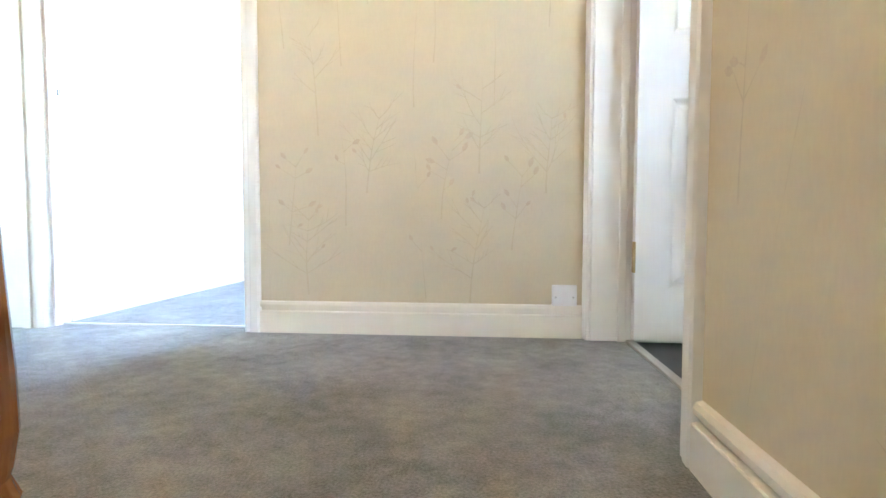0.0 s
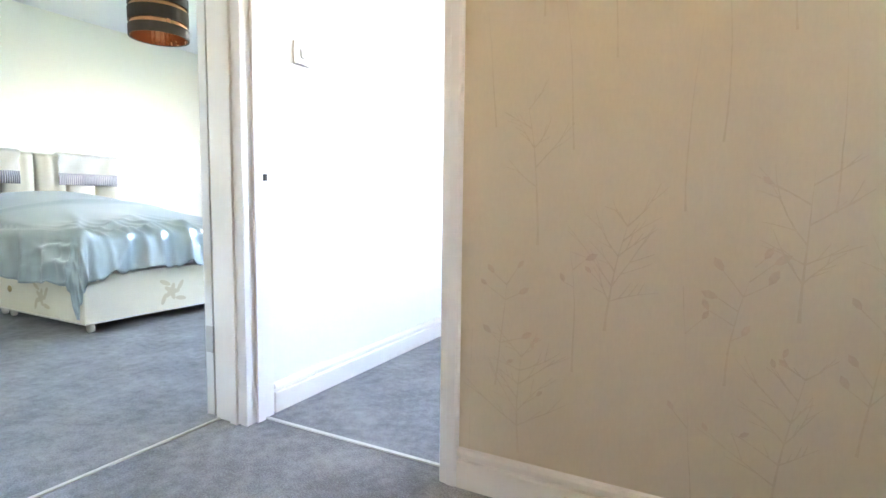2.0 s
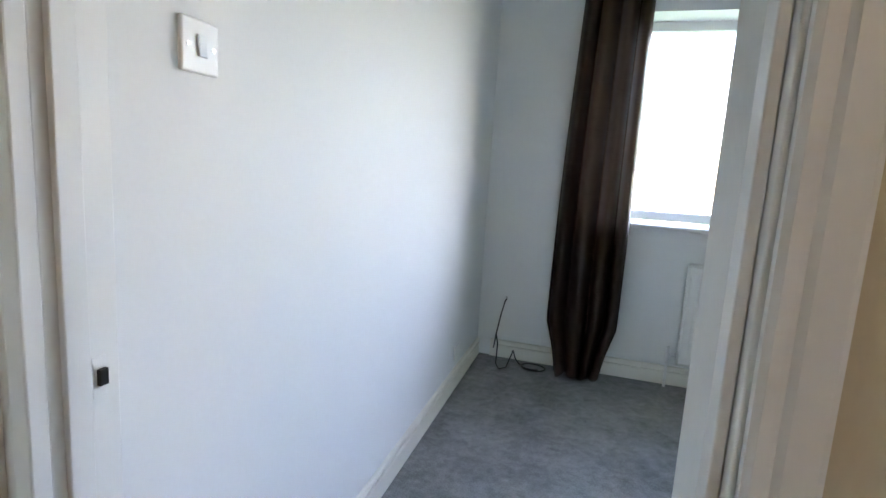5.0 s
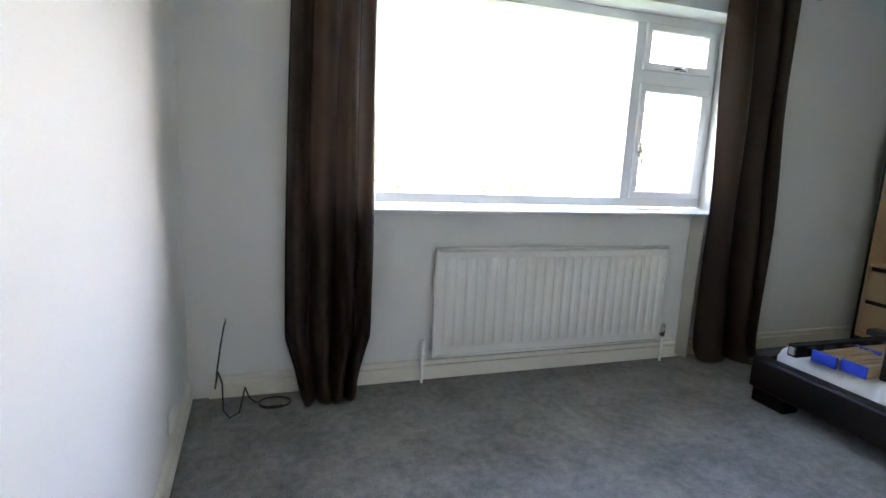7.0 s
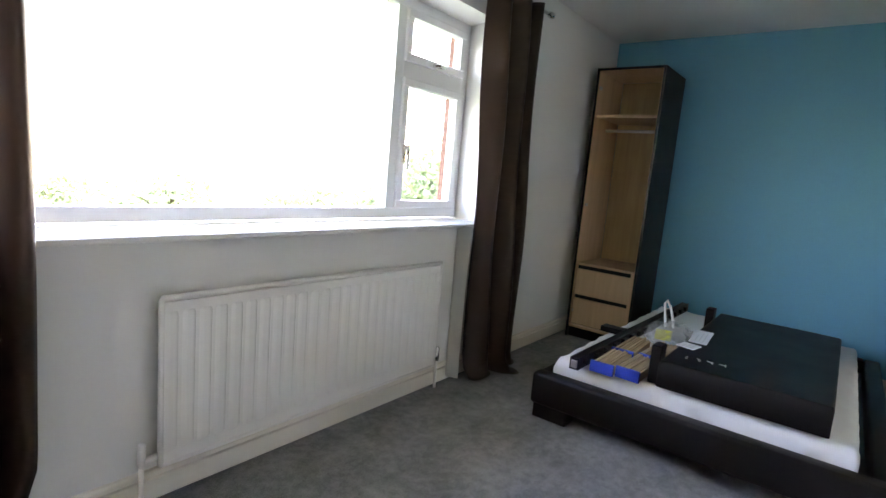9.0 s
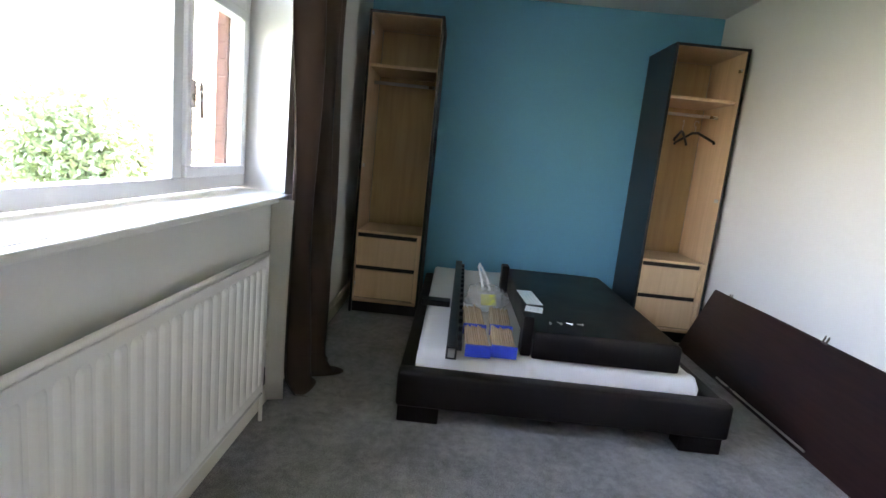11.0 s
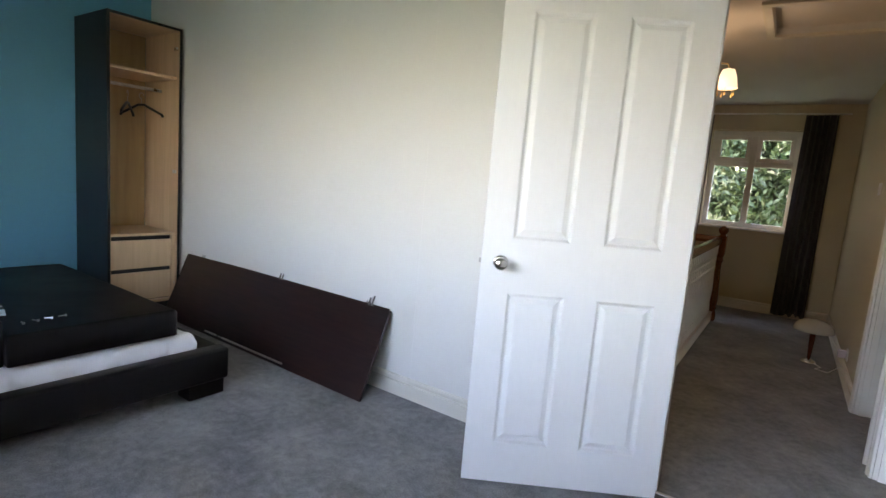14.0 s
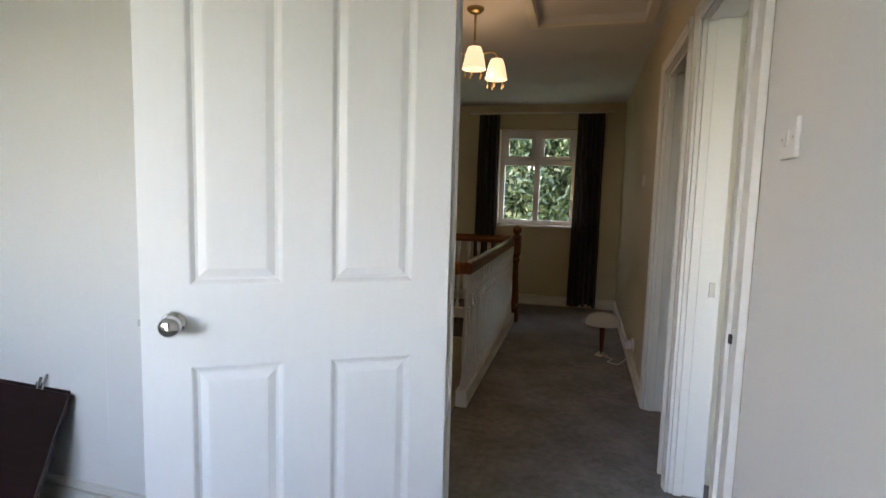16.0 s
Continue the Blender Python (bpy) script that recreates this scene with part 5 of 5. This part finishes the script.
pd = thing("pendant_lamp", "brown banded drum pendant with a copper lining, unlit", "pendant lamp", pose(-1.60, 0.78, -0.155))
for z0, z1 in ((1.955, 2.015), (2.04, 2.115), (2.14, 2.20)):
    part("band", lathe([(0.166, z0), (0.168, z0), (0.168, z1), (0.166, z1)], 40, ring=True), SHADE_BROWN, pd, smooth=False)
part("inner_lining", lathe([(0.156, 1.957), (0.158, 1.957), (0.158, 2.198), (0.156, 2.198)], 40, ring=True), COPPER_IN, pd, "copper coloured inner drum")
part("spider", tube([(-0.158, 0, 2.19), (0.158, 0, 2.19)], 0.003, 6), STEEL, pd)
part("bulb", lathe([(0.0, 2.02), (0.02, 2.025), (0.03, 2.05), (0.025, 2.08), (0.013, 2.11), (0.013, 2.15), (0.0, 2.15)], 14), PLASTIC, pd, smooth=True)
part("flex", tube([(0, 0, 2.15), (0, 0, H1 + 0.155)], 0.004, 6), PLASTIC, pd)
curtain("curtain", "dark brown curtain at the guest room window", pose(-3.75, 3.26, 0.0), 0.5, 2.15, 5, CURTAIN, swell(0.5, 0.5, 0, 0), 7, 0.035)
gr = thing("curtain_rail", "steel curtain pole in the guest room", "curtain pole")
part("pole", tube([(-3.85, 3.26, 2.17), (-0.4, 3.26, 2.17)], 0.011, 10), STEEL, gr, smooth=True)
for x in (-3.8, -0.5):
    part("bracket", box(x - 0.006, x + 0.006, 3.26, 3.3495, 2.164, 2.176), STEEL, gr)
upvc_window("window_3", "white plastic guest room window", pose(-2.7, 3.42, 0), 2.1, 0.85, 2.20, [(0.055, 1.3, [(0.905, 2.145, False)]), (1.365, 2.045, [(0.905, 2.145, True)])])
upvc_window("window_4", "white plastic bathroom window", pose(4.11, -1.6, 0, 0, 0, -90), 0.5, 1.25, 2.0, [(0.055, 0.445, [(1.305, 1.945, False)])])

# ---- outside ----
structure("ground", box(-60, 60, -60, 60, -3.3, -3.0), GRASS, "grass around the house", "ground")
ow = tagged(mesh_object("wall_outer", in_bedroom(wall_x(3.09, 3.14, -0.15, 5.4, -3.0, H1 + 0.2, [(0.60, 3.118, 0.93, 2.16)])), BRICK), "red brick outer wall", "wall", kind="structure")
bk = box(-0.005, 0.0005, 0, 0.042, 0, 0.064, 0.003)
bm_ = bpy.data.meshes.new("brick")
bk.to_mesh(bm_)
bk.free()
bm_.materials.append(BRICK)
for k in range(16):
    o = new("brick", bm_)
    o.parent = ow
    o.matrix_world = BED @ pose(3.118, 3.095, 0.95 + 0.075 * k)


def tree(label, x, y, base, height, spread, n, mat, seed, size=0.16):
    """A tree with a tapered trunk, limbs and a crown of many small leaves in uneven clumps."""
    rnd = random.Random(seed)
    root = thing("tree", label, "tree", pose(x, y, base), group="trees outside")
    tb = tube([(0, 0, 0), (0.05, 0.02, height * 0.25), (0.0, 0.1, height * 0.5), (0.05, 0.0, height * 0.85)], height * 0.022, 8)
    tops = []
    for k in range(9):
        a, f = rnd.uniform(0, 6.28), rnd.uniform(0.3, 0.8)
        r = spread * rnd.uniform(0.45, 0.9) * (1.15 - f * 0.6)
        tip = (r * math.cos(a), r * math.sin(a), height * (f + 0.15))
        tube([(0, 0, height * f * 0.8), (tip[0] * 0.5, tip[1] * 0.5, height * f), tip], height * 0.008, 6, tb)
        tops.append(tip)
    tops += [(rnd.uniform(-0.3, 0.3) * spread, rnd.uniform(-0.3, 0.3) * spread, height * rnd.uniform(0.55, 0.95)) for _ in range(9)]
    part("trunk", tb, BARK, root)
    verts, faces = [], []
    for k in range(n):
        c = tops[k % len(tops)]
        rad = spread * 0.42
        d = Vector((rnd.gauss(0, 1), rnd.gauss(0, 1), rnd.gauss(0, 0.8)))
        d = d.normalized() * rad * rnd.random() ** 0.45
        p = Vector(c) + d
        ax = Vector((rnd.uniform(-1, 1), rnd.uniform(-1, 1), rnd.uniform(-1, 1))).normalized()
        up = Vector((rnd.uniform(-1, 1), rnd.uniform(-1, 1), rnd.uniform(-1, 1))).cross(ax).normalized()
        s = size * rnd.uniform(0.6, 1.3)
        i = len(verts)
        verts += [tuple(p - ax * s), tuple(p + up * s * 0.45 + ax.cross(up) * s * 0.12), tuple(p + ax * s), tuple(p - up * s * 0.45 + ax.cross(up) * s * 0.12)]
        faces += [(i, i + 1, i + 2), (i, i + 2, i + 3)]
    me = bpy.data.meshes.new("crown")
    me.from_pydata(verts, [], faces)
    me.materials.append(mat)
    o = new("crown", me)
    o.parent = root
    return root


TREES = [(13.9, 11.0, 4.75, 2.3, 9500, LEAF_GLARE, 1), (5.9, 21.5, 3.05, 2.4, 3000, LEAF_GLARE, 2), (10.0, 20.6, 3.2, 2.4, 3000, LEAF_GLARE, 3), (13.6, 18.4, 3.4, 2.4, 3200, LEAF_GLARE, 4), (17.0, 16.4, 3.6, 2.4, 3200, LEAF_GLARE, 5), (2.3, 22.5, 2.9, 2.4, 2600, LEAF_GLARE, 6), (16.2, 10.4, 4.0, 2.0, 3500, LEAF_GLARE, 7)]
for x, y, h, s, n, mt_, sd in TREES:
    tree("green leafy tree beyond the window, its leaves paled for glare", x, y, -3.0, h, s, n, mt_, sd, 0.12)
for x, y, h, s, n, sd in ((-1.6, -11.5, 10.0, 3.4, 14000, 11), (2.2, -12.5, 11.0, 3.6, 15000, 12), (0.4, -9.8, 7.6, 2.3, 12000, 13), (5.2, -11.5, 10.0, 3.2, 10000, 14), (3.2, -9.8, 7.0, 2.3, 10000, 15), (-3.8, -10.5, 9.0, 3.0, 9000, 16), (-0.6, -14.5, 14.0, 3.8, 14000, 17), (1.4, -15.5, 14.5, 3.8, 14000, 18), (3.6, -14.5, 14.0, 3.8, 12000, 19)):
    tree("dense dark green tree close behind the house", x, y, -3.0, h, s, int(n * 5.2), LEAF, sd, 0.072)
post = thing("street_lamp", "pale grey lamp post among the trees", "street lamp", pose(0.35, -9.0, -3.0))
part("column", tube([(0, 0, 0), (0, 0, 4.6)], 0.035, 10), PLASTIC, post, smooth=True)
part("lantern", box(-0.08, 0.08, -0.22, 0.08, 4.6, 4.68, 0.02), PLASTIC, post)
